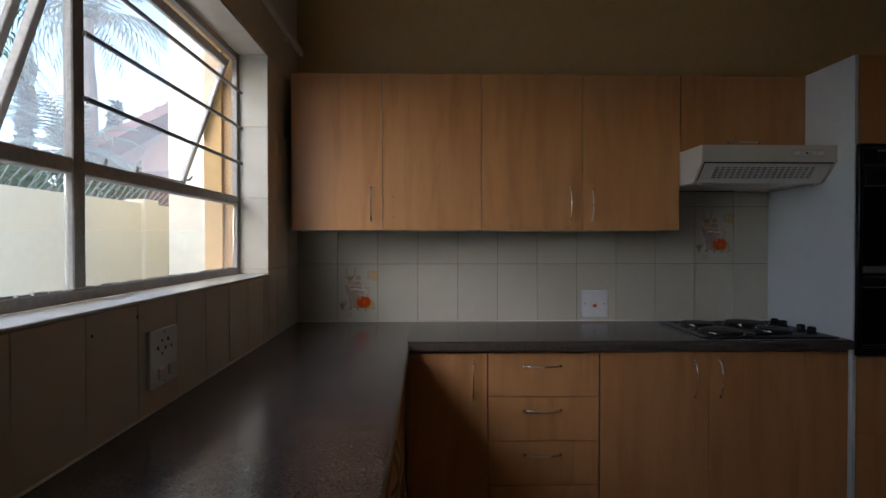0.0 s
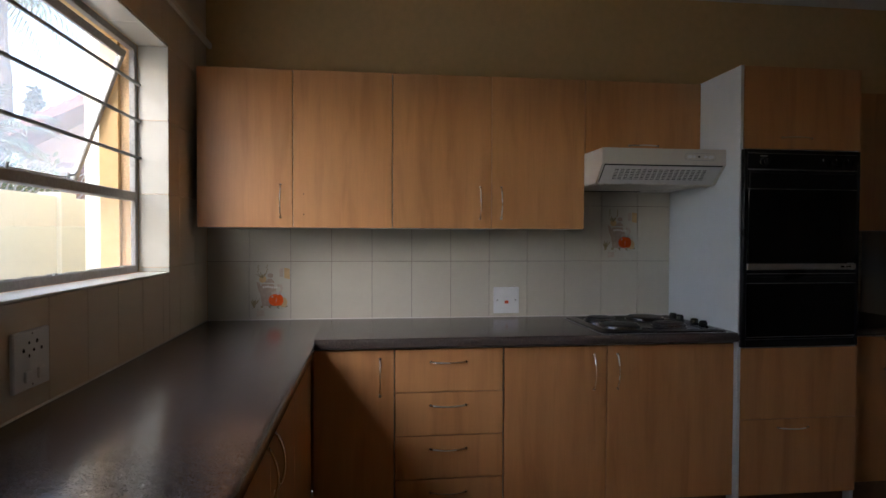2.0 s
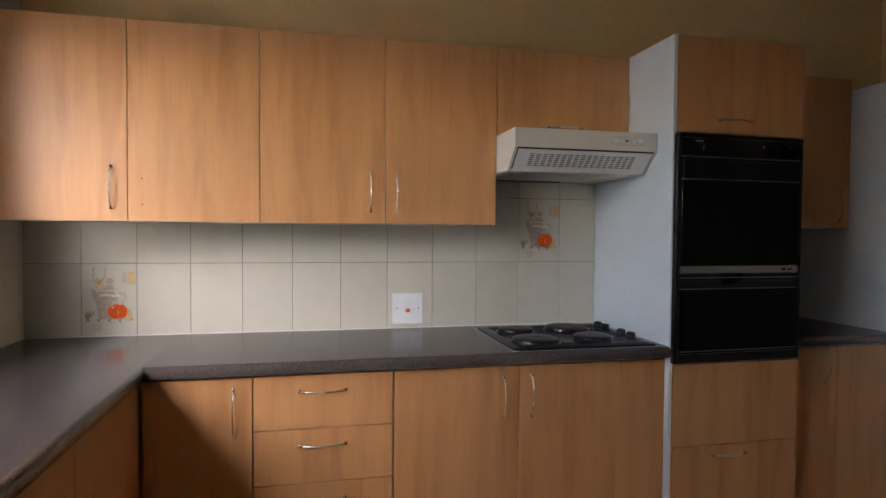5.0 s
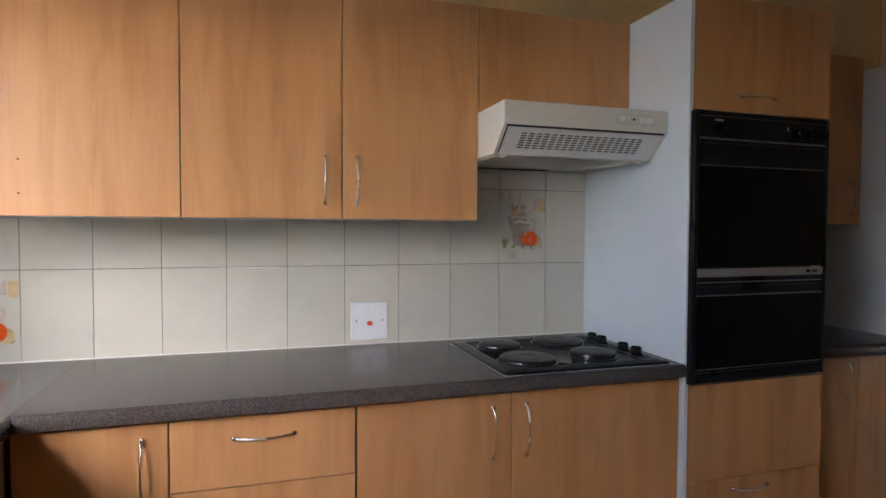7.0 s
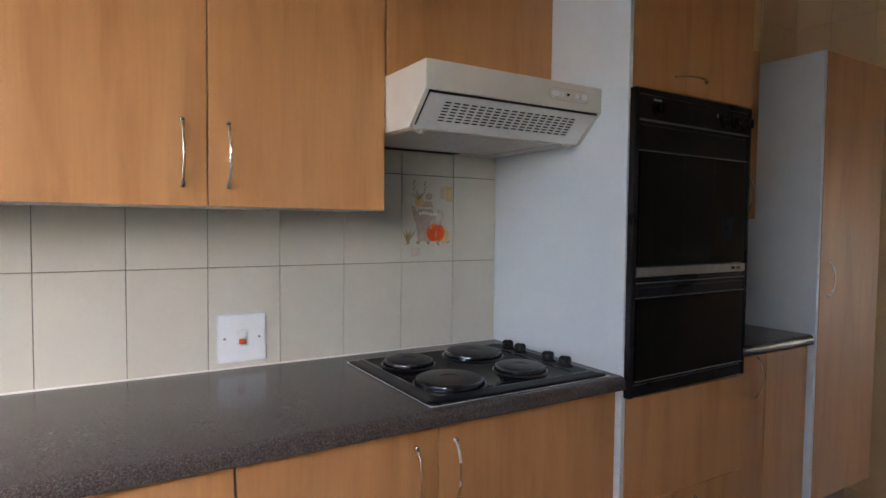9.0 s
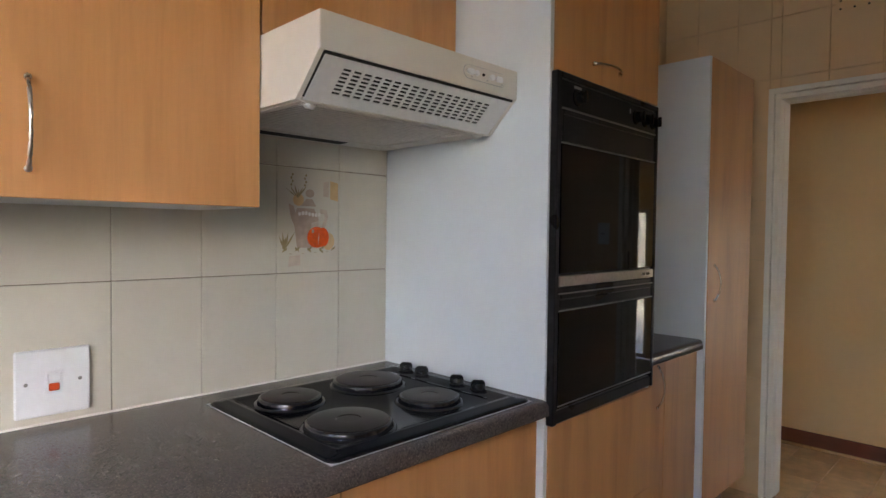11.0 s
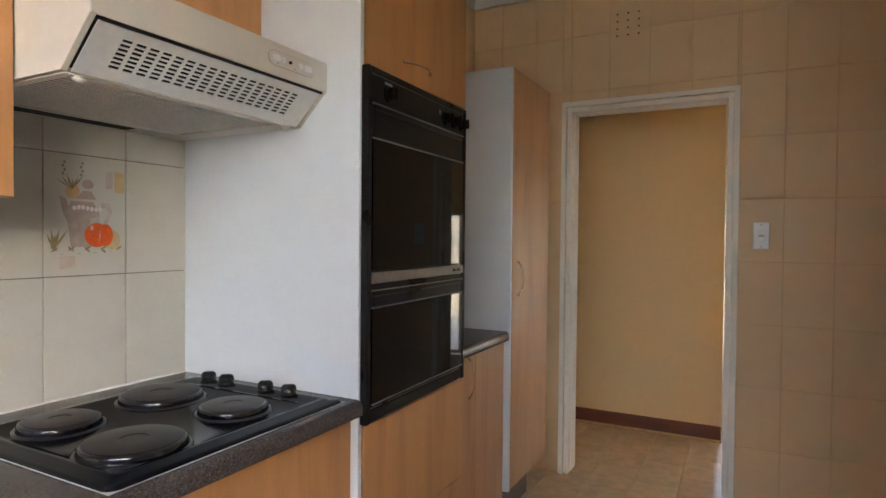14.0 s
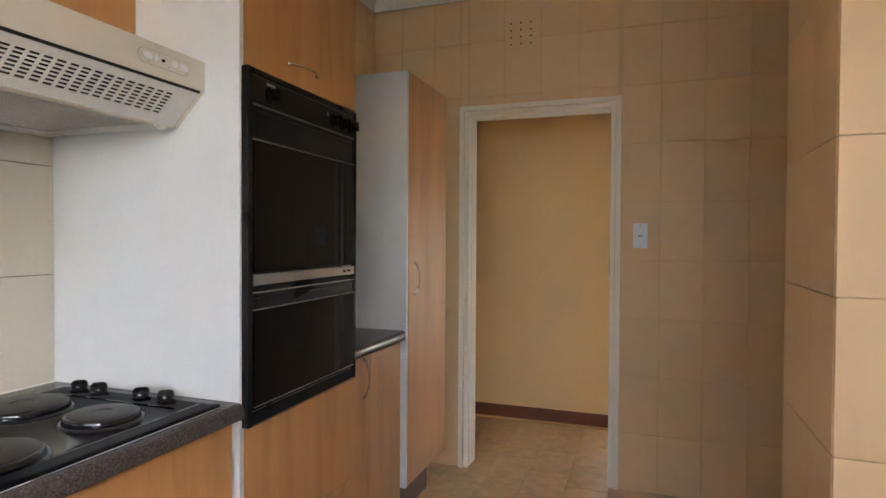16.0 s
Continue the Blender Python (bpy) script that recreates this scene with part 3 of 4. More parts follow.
def conifer(x, y, h, spread):
    t = thing("conifer", (x, y, -0.15), "narrow dark conifer behind the boundary wall", "tree")
    part("trunk", tube([(x, y, -0.15), (x, y, h)], [0.16, 0.03], 10), BARK, t)
    bm = bmesh.new()
    for k in range(10):
        w = spread * (1.0 - 0.085 * k)
        leaves(bm, (x + random.uniform(-0.08, 0.08), y, 1.4 + k * (h - 1.4) / 9.5), (w, w, h * 0.08), 220, 0.26)
    part("crown", bm, LEAF_BLUE, t, "dense blue-green foliage")


conifer(-11.3, 22.5, 6.3, 0.75)
conifer(-12.9, 20.0, 7.2, 0.45)
bm = bmesh.new()
for k in range(26):
    leaves(bm, (GX - 0.9 + random.uniform(-0.4, 0.2), 2.0 + k * 0.36, 1.95 + random.uniform(-0.12, 0.22)), (0.5, 0.5, 0.6), 190, 0.15)
whole("hedge", bm, LEAF, "loose green hedge behind the boundary wall", "hedge", "", "stuff")
# sunlit yard beyond the far glazed door
whole("garden_wall", box(11.0, 11.2, -6, 6, -0.15, 1.9, 0.01), EXT_CREAM, "cream garden wall outside the far door", "garden wall", "", "structure")


# ---- kitchen cabinets ----
def front(parent, x0, x1, z0, z1, y, name="door", thick=0.018):
    """A beech-print door or drawer front facing -y, with a thin edge band."""
    return part(name, box(x0 + 0.0015, x1 - 0.0015, y, y + thick, z0 + 0.0015, z1 - 0.0015, 0.0012), BEECH_V, parent)


def carcass(x0, x1, y0, y1, z0, z1):
    return box(x0 + 0.001, x1 - 0.001, y0, y1, z0, z1, 0.001)


UP_GROUP = "beech wall cabinets"
BASE_GROUP = "beech base cabinets"
UP_LABEL = "beech-print wall cabinet with closed doors and bow handles"


def wall_cabinet(x0, x1, z0, z1, doors, handles, group=UP_GROUP, label=UP_LABEL, depth=None):
    c = thing("wall_cabinet", ((x0 + x1) / 2, NORTH, z0), label, "cabinet", group)
    part("body", carcass(x0, x1, UC_Y + 0.019, NORTH + T, z0 + 0.001, z1 - 0.001), WHITE_BOARD, c, "white melamine carcass")
    for (a, b), hd in zip(doors, handles):
        d = front(c, a, b, z0, z1, UC_Y)
        if hd and hd[0] == "v":
            bow_handle(d, (hd[1], UC_Y, hd[2]), (hd[1], UC_Y, hd[3]), (0, -1, 0))
        elif hd:
            bow_handle(d, (hd[1], UC_Y, hd[3]), (hd[2], UC_Y, hd[3]), (0, -1, 0))
    return c


wall_cabinet(-0.333, 0.562, UC_Z0, UC_Z1, [(-0.333, 0.098), (0.098, 0.562)], [("v", 0.042, 1.426, 1.578), None],
             label="beech-print wall cabinet with one handle missing")
wall_cabinet(0.562, 1.511, UC_Z0, UC_Z1, [(0.562, 1.043), (1.043, 1.511)], [("v", 0.987, 1.426, 1.578), ("v", 1.091, 1.426, 1.578)])
wall_cabinet(1.513, 2.119, 1.752, UC_Z1, [(1.513, 2.119)], [("h", 1.74, 1.89, 1.795)], label="short beech-print cabinet above the cooker hood")
wall_cabinet(2.724, 3.308, UC_Z0, 2.10, [(2.724, 3.308)], [("v", 3.245, 1.41, 1.56)], label="beech-print wall cabinet between oven and pantry")

BF = 2.568      # face of the base doors
KICK = 0.15


def plinth(c, x0, x1, y):
    part("plinth", box(x0, x1, y + 0.05, y + 0.066, 0, KICK - 0.002, 0.001), PLINTH, c, "dark recessed plinth")


def base_cabinet(x0, x1, fronts, label, y=BF, z1=0.862, name="base_cabinet", back=None):
    """fronts: (x0, x1, z0, z1, handle) with handle ('v', x, z0, z1) or ('h', x0, x1, z)."""
    c = thing(name, ((x0 + x1) / 2, NORTH, 0), label, "cabinet", BASE_GROUP)
    part("body", carcass(x0, x1, y + 0.019, NORTH + T, KICK, z1), WHITE_BOARD, c, "white melamine carcass")
    plinth(c, x0, x1, y)
    for a, b, lo, hi, hd in fronts:
        d = front(c, a, b, lo, hi, y, "drawer" if hd and hd[0] == "h" else "door")
        if hd and hd[0] == "v":
            bow_handle(d, (hd[1], y, hd[2]), (hd[1], y, hd[3]), (0, -1, 0))
        elif hd:
            bow_handle(d, (hd[1], y, hd[3]), (hd[2], y, hd[3]), (0, -1, 0))
    return c


base_cabinet(0.216, 0.561, [(0.218, 0.561, KICK, 0.855, ("v", 0.500, 0.656, 0.815))], "narrow beech-print base cabinet in the worktop corner")
zs = [0.855, 0.667, 0.478, 0.289, KICK]
base_cabinet(0.562, 1.037, [(0.562, 1.037, zs[i + 1], zs[i], ("h", 0.717, 0.872, zs[i] - 0.058)) for i in range(4)], "beech-print drawer unit with four drawers")
base_cabinet(1.038, 2.118, [(1.040, 1.509, KICK, 0.855, ("v", 1.449, 0.660, 0.815)), (1.509, 2.116, KICK, 0.855, ("v", 1.558, 0.660, 0.815))],
             "wide beech-print base cabinet under the hob")
base_cabinet(2.724, 3.305, [(2.726, 3.008, KICK, 0.86, ("v", 2.945, 0.70, 0.85)), (3.008, 3.303, KICK, 0.86, None)],
             "beech-print base cabinet between oven and pantry", 2.634)

# base run below the window, facing the room
WF = 0.212
run = thing("base_cabinet", (WEST, 1.7, 0), "beech-print base cabinets below the window", "cabinet", BASE_GROUP)
part("body", box(WEST, WF - 0.019, 0.62, 2.60, KICK, 0.862, 0.001), WHITE_BOARD, run, "white melamine carcass")
part("plinth", box(WF - 0.07, WF - 0.05, 0.62, 2.60, 0, KICK - 0.002), PLINTH, run, "dark recessed plinth")
part("end_panel", box(WEST, WF, 0.60, 0.618, 0, 0.862, 0.001), BEECH_V, run)
for a, b, hy in ((0.62, 1.09, None), (1.09, 1.555, 1.50), (1.555, 2.02, 1.612), (2.02, 2.555, None)):
    d = part("door", box(WF - 0.018, WF, a + 0.0015, b - 0.0015, KICK, 0.855, 0.0012), BEECH_V, run)
    if hy:
        bow_handle(d, (WF, hy, 0.67), (WF, hy, 0.825), (1, 0, 0))

# worktops
def edge_profile(front_y, back_y, top, thick=0.039):
    """Post-formed worktop: rounded front edge, seen as (y, z)."""
    r = 0.019
    pts = [(back_y, top - thick), (back_y, top)]
    pts += [(front_y + r - r * math.sin(t * math.pi / 10), top - r + r * math.cos(t * math.pi / 10)) for t in range(6)]
    pts += [(front_y + 0.004 - 0.004 * math.cos(t * math.pi / 6), top - thick + 0.004 - 0.004 * math.sin(t * math.pi / 6)) for t in range(4)]
    return pts


FE, WE = 2.535, 0.236
worktop = thing("worktop", (0.5, NORTH, 0.866), "dark speckled granite-look laminate worktop in an L shape", "worktop")
part("back_run", prism(edge_profile(FE, NORTH, COUNTER), WE - 0.012, 2.119, "x"), GRANITE, worktop, "", True)
bm = prism([(WE - (y - FE), z) for y, z in edge_profile(FE, FE + (WE - WEST), COUNTER)], 0.595, NORTH - 0.001, "y")
west_run = part("window_run", bm, GRANITE, worktop, "", True)
for o in worktop.children:
    o.data.set_sharp_from_angle(angle=radians(50))
worktop_b = thing("worktop", (3.0, NORTH, 0.866), "short dark speckled worktop between oven and pantry", "worktop")
o = part("back_run", prism(edge_profile(2.612, NORTH, COUNTER + 0.003), 2.722, 3.306, "x"), GRANITE, worktop_b, "", True)
o.data.set_sharp_from_angle(angle=radians(50))
bm = tube([(WEST + 0.003, 0.6, COUNTER + 0.002), (WEST + 0.003, NORTH - 0.003, COUNTER + 0.002), (2.118, NORTH - 0.003, COUNTER + 0.002)], 0.0035, 6)
whole("sealant", bm, WHITE_GLAZE, "white sealant bead behind the worktop", "sealant", "", "structure")

# ---- tall oven unit ----
TY = 2.552
tall = thing("oven_housing", (2.42, NORTH, 0), "tall beech-print housing with white side panels", "tall cabinet")
part("side_panel", box(2.120, 2.136, 2.55, NORTH + T, 0, 2.118, 0.001), WHITE_BOARD, tall, "white melamine side panel")
part("side_panel", box(2.704, 2.722, 2.56, NORTH + T, 0, 2.118, 0.001), WHITE_BOARD, tall, "white melamine side panel")
part("top", box(2.137, 2.703, 2.575, NORTH + T, 2.10, 2.118), WHITE_BOARD, tall)
part("shelf", box(2.137, 2.703, 2.60, NORTH + T, 1.74, 1.756), WHITE_BOARD, tall)
part("shelf", box(2.137, 2.703, 2.60, NORTH + T, 0.82, 0.836), WHITE_BOARD, tall)
part("plinth", box(2.137, 2.703, TY + 0.05, TY + 0.066, 0, KICK - 0.002), PLINTH, tall, "dark recessed plinth")
part("edge_strip", box(2.1365, 2.140, TY - 0.002, TY + 0.018, 1.742, 2.118), BEECH_EDGE, tall)
d = front(tall, 2.140, 2.722, 1.742, 2.118, TY - 0.002, "flap")
bow_handle(d, (2.325, TY - 0.002, 1.795), (2.47, TY - 0.002, 1.795), (0, -1, 0))
front(tall, 2.138, 2.722, 0.503, 0.832, TY - 0.002, "panel")
d = front(tall, 2.138, 2.722, KICK, 0.503, TY - 0.002, "drawer")
bow_handle(d, (2.325, TY - 0.002, 0.462), (2.475, TY - 0.002, 0.462), (0, -1, 0))

oven = thing("double_oven", (2.42, 2.56, 0.838), "black built-in double oven with glass doors", "oven")
OX0, OX1, OY = 2.128, 2.720, 2.53
part("body", box(OX0 + 0.02, OX1 - 0.02, 2.575, 3.05, 0.842, 1.735), OVEN_BLACK, oven)
bm = bmesh.new()
box(OX0, OX0 + 0.02, OY, 2.575, 0.838, 1.738, 0.003, bm)
box(OX1 - 0.012, OX1, OY, 2.575, 0.838, 1.738, 0.003, bm)
box(OX0 + 0.02, OX1 - 0.012, OY, 2.575, 1.722, 1.738, 0.003, bm)
box(OX0 + 0.02, OX1 - 0.012, OY + 0.004, 2.575, 0.838, 0.872, 0.004, bm)
part("frame", bm, OVEN_BLACK, oven, "black enamel frame")
ix0, ix1 = OX0 + 0.021, OX1 - 0.013
panel = part("control_panel", box(ix0, ix1, OY + 0.004, 2.57, 1.652, 1.720, 0.002), OVEN_BLACK, oven)
for x in (2.225, 2.565, 2.625, 2.682):
    bm = lathe([(0.0, 0.0), (0.021, 0.0), (0.021, 0.004), (0.0165, 0.007), (0.015, 0.022), (0.012, 0.026), (0.0, 0.026)], (x, OY + 0.004, 1.683), (0, -1, 0), 24)
    box(x - 0.003, x + 0.003, OY - 0.026, OY - 0.012, 1.668, 1.698, 0.001, bm)
    part("knob", bm, KNOB_BLACK, panel, "round black knob")
part("label", box(2.21, 2.245, OY + 0.0025, OY + 0.0045, 1.706, 1.712), PLASTIC_GREY, panel)
for x in (2.525, 2.592, 2.652):
    part("mark", box(x, x + 0.006, OY + 0.0028, OY + 0.0045, 1.69, 1.702), PLASTIC_GREY, panel)


def oven_door(z0, z1, grip0, grip1):
    d = part("oven_door", box(ix0, ix1, OY + 0.008, 2.572, z0, z1, 0.002), OVEN_BLACK, oven)
    part("glass", box(ix0 + 0.006, ix1 - 0.004, OY + 0.003, OY + 0.0078, z0 + 0.004, grip0, 0.001), OVEN_GLASS, d, "black reflecting glass")
    bm = bmesh.new()
    box(ix0 + 0.012, ix1 - 0.012, OY + 0.001, OY + 0.0078, grip1 - 0.012, grip1, 0.002, bm)
    box(ix0 + 0.012, ix1 - 0.012, OY + 0.004, OY + 0.0078, grip0 + 0.006, grip1 - 0.014, 0.001, bm)
    part("grip", bm, OVEN_BLACK, d, "black recessed grip")
    for z in (grip0 + 0.001, grip1 + 0.001):
        part("trim_line", box(ix0 + 0.004, ix1 - 0.004, OY + 0.0005, OY + 0.0078, z, z + 0.0022), OVEN_LINE, d, "thin silver line")
    return d


oven_door(1.222, 1.649, 1.558, 1.645)
strip = part("strip", box(ix0 + 0.004, ix1 - 0.002, OY + 0.001, OY + 0.02, 1.193, 1.219, 0.001), OVEN_STRIP, oven, "dull silver trim strip")
for x in (2.625, 2.655, 2.668):
    part("mark", box(x, x + (0.018 if x < 2.65 else 0.008), OY - 0.0005, OY + 0.001, 1.202, 1.210), KNOB_BLACK, strip)
oven_door(0.874, 1.190, 1.128, 1.172)
part("trim_line", box(ix0 + 0.004, ix1 - 0.004, OY + 0.0005, OY + 0.003, 0.884, 0.8865), OVEN_LINE, oven, "thin silver line")

# the oven stands slightly askew in its housing
SKEW, pivot = Matrix.Rotation(radians(1.5), 4, "Z"), Vector((OX0, OY, 0))
oven.location = pivot + SKEW @ (Vector((2.42, 2.56, 0.838)) - pivot)
oven.rotation_euler = (0, 0, radians(1.5))

# ---- pantry ----
PX0, PX1, PY = 3.308, 3.822, 2.608
pantry = thing("pantry_cabinet", (3.55, NORTH, 0), "tall beech-print pantry cabinet with white side", "tall cabinet")
part("side_panel", box(PX0, PX0 + 0.018, 2.61, NORTH + T, 0.208, 2.046, 0.001), WHITE_BOARD, pantry, "white melamine side panel")
part("body", box(PX0 + 0.019, PX1, PY + 0.02, NORTH + T, 0.208, 2.042, 0.001), WHITE_BOARD, pantry)
d = part("door", box(PX0 + 0.0185, PX1, PY, PY + 0.018, 0.212, 2.046, 0.002), BEECH_V, pantry)
bow_handle(d, (3.392, PY, 1.06), (3.392, PY, 1.205), (0, -1, 0))
part("plinth", box(PX0 + 0.01, PX1, PY + 0.1, PY + 0.118, 0, 0.207), PLINTH, pantry, "dark recessed plinth")

# ---- cooker hood ----
HX0, HX1, HY = 1.513, 2.118, 2.652
hood = thing("cooker_hood", (1.81, NORTH, 1.59), "off-white cooker hood with slotted visor", "cooker hood")
part("cover", box(HX0 + 0.0125, HX1 - 0.0125, HY + 0.002, NORTH, 1.677, 1.749), HOOD_WHITE, hood)
part("front_plate", box(HX0, HX1, HY - 0.001, HY + 0.0018, 1.675, 1.750, 0.0012), HOOD_WHITE, hood)
side = [(HY + 0.002, 1.676), (HY + 0.002, 1.750), (NORTH, 1.750), (NORTH, 1.592), (HY + 0.086, 1.592)]
for a, b in ((HX0, HX0 + 0.012), (HX1 - 0.012, HX1)):
    part("cheek", prism(side, a, b, "x", 0.001), HOOD_WHITE, hood, "off-white side cheek")
part("back_panel", box(HX0 + 0.012, HX1 - 0.012, NORTH - 0.02, NORTH, 1.60, 1.676), HOOD_DARK, hood)
part("lining", box(HX0 + 0.012, HX1 - 0.012, HY + 0.07, NORTH - 0.02, 1.655, 1.674), HOOD_DARK, hood)

# slotted visor: real slots between strips
nx, nz = 17, 7
length = math.hypot(0.086, 0.084) - 0.012
vis_w = HX1 - HX0 - 0.034
us = [0.0]
m0, pitch = 0.05, (vis_w - 0.112) / nx
for i in range(nx):
    us += [m0 + i * pitch + 0.0035, m0 + (i + 1) * pitch - 0.0035]
us.append(vis_w)
vs = [0.0]
v0, vp = 0.018, (length - 0.042) / nz
for j in range(nz):
    vs += [v0 + j * vp + 0.0018, v0 + (j + 1) * vp - 0.0018]
vs.append(length)
bm = bmesh.new()
grid = [[bm.verts.new((u, 0, -v)) for u in us] for v in vs]
for j in range(len(vs) - 1):
    for i in range(len(us) - 1):
        if i % 2 == 1 and j % 2 == 1:
            continue
        bm.faces.new((grid[j][i], grid[j][i + 1], grid[j + 1][i + 1], grid[j + 1][i]))
geo = bmesh.ops.extrude_face_region(bm, geom=bm.faces[:])
bmesh.ops.translate(bm, verts=[g for g in geo["geom"] if isinstance(g, bmesh.types.BMVert)], vec=(0, 0.0025, 0))
bmesh.ops.recalc_face_normals(bm, faces=bm.faces[:])
bm.transform(Matrix.Translation((HX0 + 0.017, HY + 0.006, 1.668)) @ Matrix.Rotation(math.atan2(0.086, 0.084), 4, "X"))
part("visor", bm, HOOD_PANEL, hood, "slotted light grey visor")
# solid black block and bar stand in for shade behind and above the visor
bm = prism([(HY + 0.016, 1.674), (HY + 0.10, 1.600), (HY + 0.12, 1.62), (HY + 0.05, 1.674)], HX0 + 0.013, HX1 - 0.013, "x")
part("visor_backing", bm, HOOD_DARK, hood, "dark space behind the slots")
part("shadow_gap", box(HX0 + 0.013, HX1 - 0.013, HY + 0.0035, HY + 0.02, 1.6695, 1.6755), HOOD_DARK, hood, "dark gap above the visor")
# underside: rim, ribbed filter, lamp slot
bm = bmesh.new()
box(HX0 + 0.012, HX1 - 0.012, HY + 0.088, HY + 0.108, 1.590, 1.600, 0.001, bm)
box(HX0 + 0.012, HX1 - 0.012, NORTH - 0.07, NORTH - 0.001, 1.588, 1.600, 0.001, bm)
box(HX0 + 0.012, HX0 + 0.03, HY + 0.108, NORTH - 0.07, 1.590, 1.600, 0.001, bm)
box(HX1 - 0.075, HX1 - 0.012, HY + 0.108, NORTH - 0.07, 1.590, 1.600, 0.001, bm)
part("rim", bm, HOOD_WHITE, hood)
part("filter_backing", box(HX0 + 0.03, HX1 - 0.075, HY + 0.108, NORTH - 0.07, 1.604, 1.607), DARK, hood)
y = HY + 0.112
while y < NORTH - 0.078:
    part("filter_slat", prism([(y, 1.604), (y + 0.001, 1.592), (y + 0.0085, 1.592), (y + 0.0095, 1.604)], HX0 + 0.032, HX1 - 0.077, "x"), FILTER, hood)
    y += 0.018
# no opening is cut: a thin dark plate gives the slot's shade
part("lamp_slot", box(HX0 + 0.02, HX0 + 0.40, NORTH - 0.066, NORTH - 0.022, 1.5862, 1.5876), DARK, hood, "dark slot at the back")
for x in (HX0 + 0.04, HX1 - 0.045):
    bm = lathe([(0.0, 0.0), (0.012, 0.0), (0.012, 0.005), (0.007, 0.010), (0.0, 0.011)], (x, HY + 0.098, 1.590), (0, 0, -1), 14)
    box(x - 0.018, x + 0.018, HY + 0.094, HY + 0.102, 1.586, 1.590, 0.001, bm)
    part("catch", bm, HOOD_WHITE, hood, "off-white turn catch")
def pill(x0, x1, z0, z1, y0, y1):
    """A plate with half-round ends, facing -y."""
    h = (z1 - z0) / 2
    ring = [(x1 - h + h * math.cos(a), (z0 + z1) / 2 + h * math.sin(a)) for a in (-math.pi / 2 + math.pi * i / 8 for i in range(9))]
    ring += [(x0 + h + h * math.cos(a), (z0 + z1) / 2 + h * math.sin(a)) for a in (math.pi / 2 + math.pi * i / 8 for i in range(9))]
    return prism(ring, y0, y1, "y")


recess = part("control_recess", pill(1.911, 2.066, 1.697, 1.731, HY - 0.0022, HY - 0.0012), PLASTIC_GREY, hood, "grey outline round the controls")
ctl = part("control_plate", pill(1.9125, 2.0645, 1.6985, 1.7295, HY - 0.0035, HY - 0.0012), HOOD_WHITE, hood, "off-white plate with rounded ends")
for x, wd in ((1.922, 0.024), (1.950, 0.012), (2.004, 0.016), (2.026, 0.026)):
    part("switch", pill(x, x + wd, 1.707, 1.721, HY - 0.0085, HY - 0.0035), PLASTIC, ctl)
part("pilot_light", pill(1.976, 1.985, 1.711, 1.718, HY - 0.0055, HY - 0.0035), KNOB_BLACK, ctl, "small dark pilot light")
for x in (1.937, 1.993, 2.050):
    part("mark", box(x, x + 0.004, HY - 0.0042, HY - 0.0034, 1.7015, 1.7045), PLASTIC_GREY, ctl)

# ---- hob ----
hob = thing("electric_hob", (1.783, 2.82, COUNTER), "black four-plate electric hob with side knobs", "hob")
HB = (1.486, 2.086, 2.566, 3.086)
bm = bmesh.new()
def loop(inset, z, r, k=5):
    x0, x1, y0, y1 = HB[0] + inset, HB[1] - inset, HB[2] + inset, HB[3] - inset
    out = []
    for cx, cy, a0 in ((x1 - r, y1 - r, 0), (x0 + r, y1 - r, 90), (x0 + r, y0 + r, 180), (x1 - r, y0 + r, 270)):
        for i in range(k + 1):
            a = radians(a0 + 90 * i / k)
            out.append(bm.verts.new((cx + r * math.cos(a), cy + r * math.sin(a), z)))
    return out
rings = [loop(*q) for q in ((0.0, COUNTER + 0.0005, 0.022), (0.0, COUNTER + 0.005, 0.022), (0.006, COUNTER + 0.009, 0.02),
                            (0.022, COUNTER + 0.009, 0.016), (0.029, COUNTER + 0.013, 0.014), (0.040, COUNTER + 0.013, 0.012), (0.048, COUNTER + 0.008, 0.01))]
for a, b in zip(rings, rings[1:]):
    for i in range(len(a)):
        bm.faces.new((a[i], a[(i + 1) % len(a)], b[(i + 1) % len(a)], b[i]))
bm.faces.new(rings[-1])
bm.faces.new(list(reversed(rings[0])))
bmesh.ops.recalc_face_normals(bm, faces=bm.faces[:])
tray = part("tray", bm, HOB_TRAY, hob, "glossy black enamel tray", True)
tray.data.set_sharp_from_angle(angle=radians(60))
part("sealing_strip", box(HB[0] - 0.0014, HB[1] + 0.0014, HB[2] - 0.0014, HB[3] + 0.002, COUNTER + 0.0002, COUNTER + 0.0016), PLASTIC_GREY, hob, "pale sealing strip under the rim")
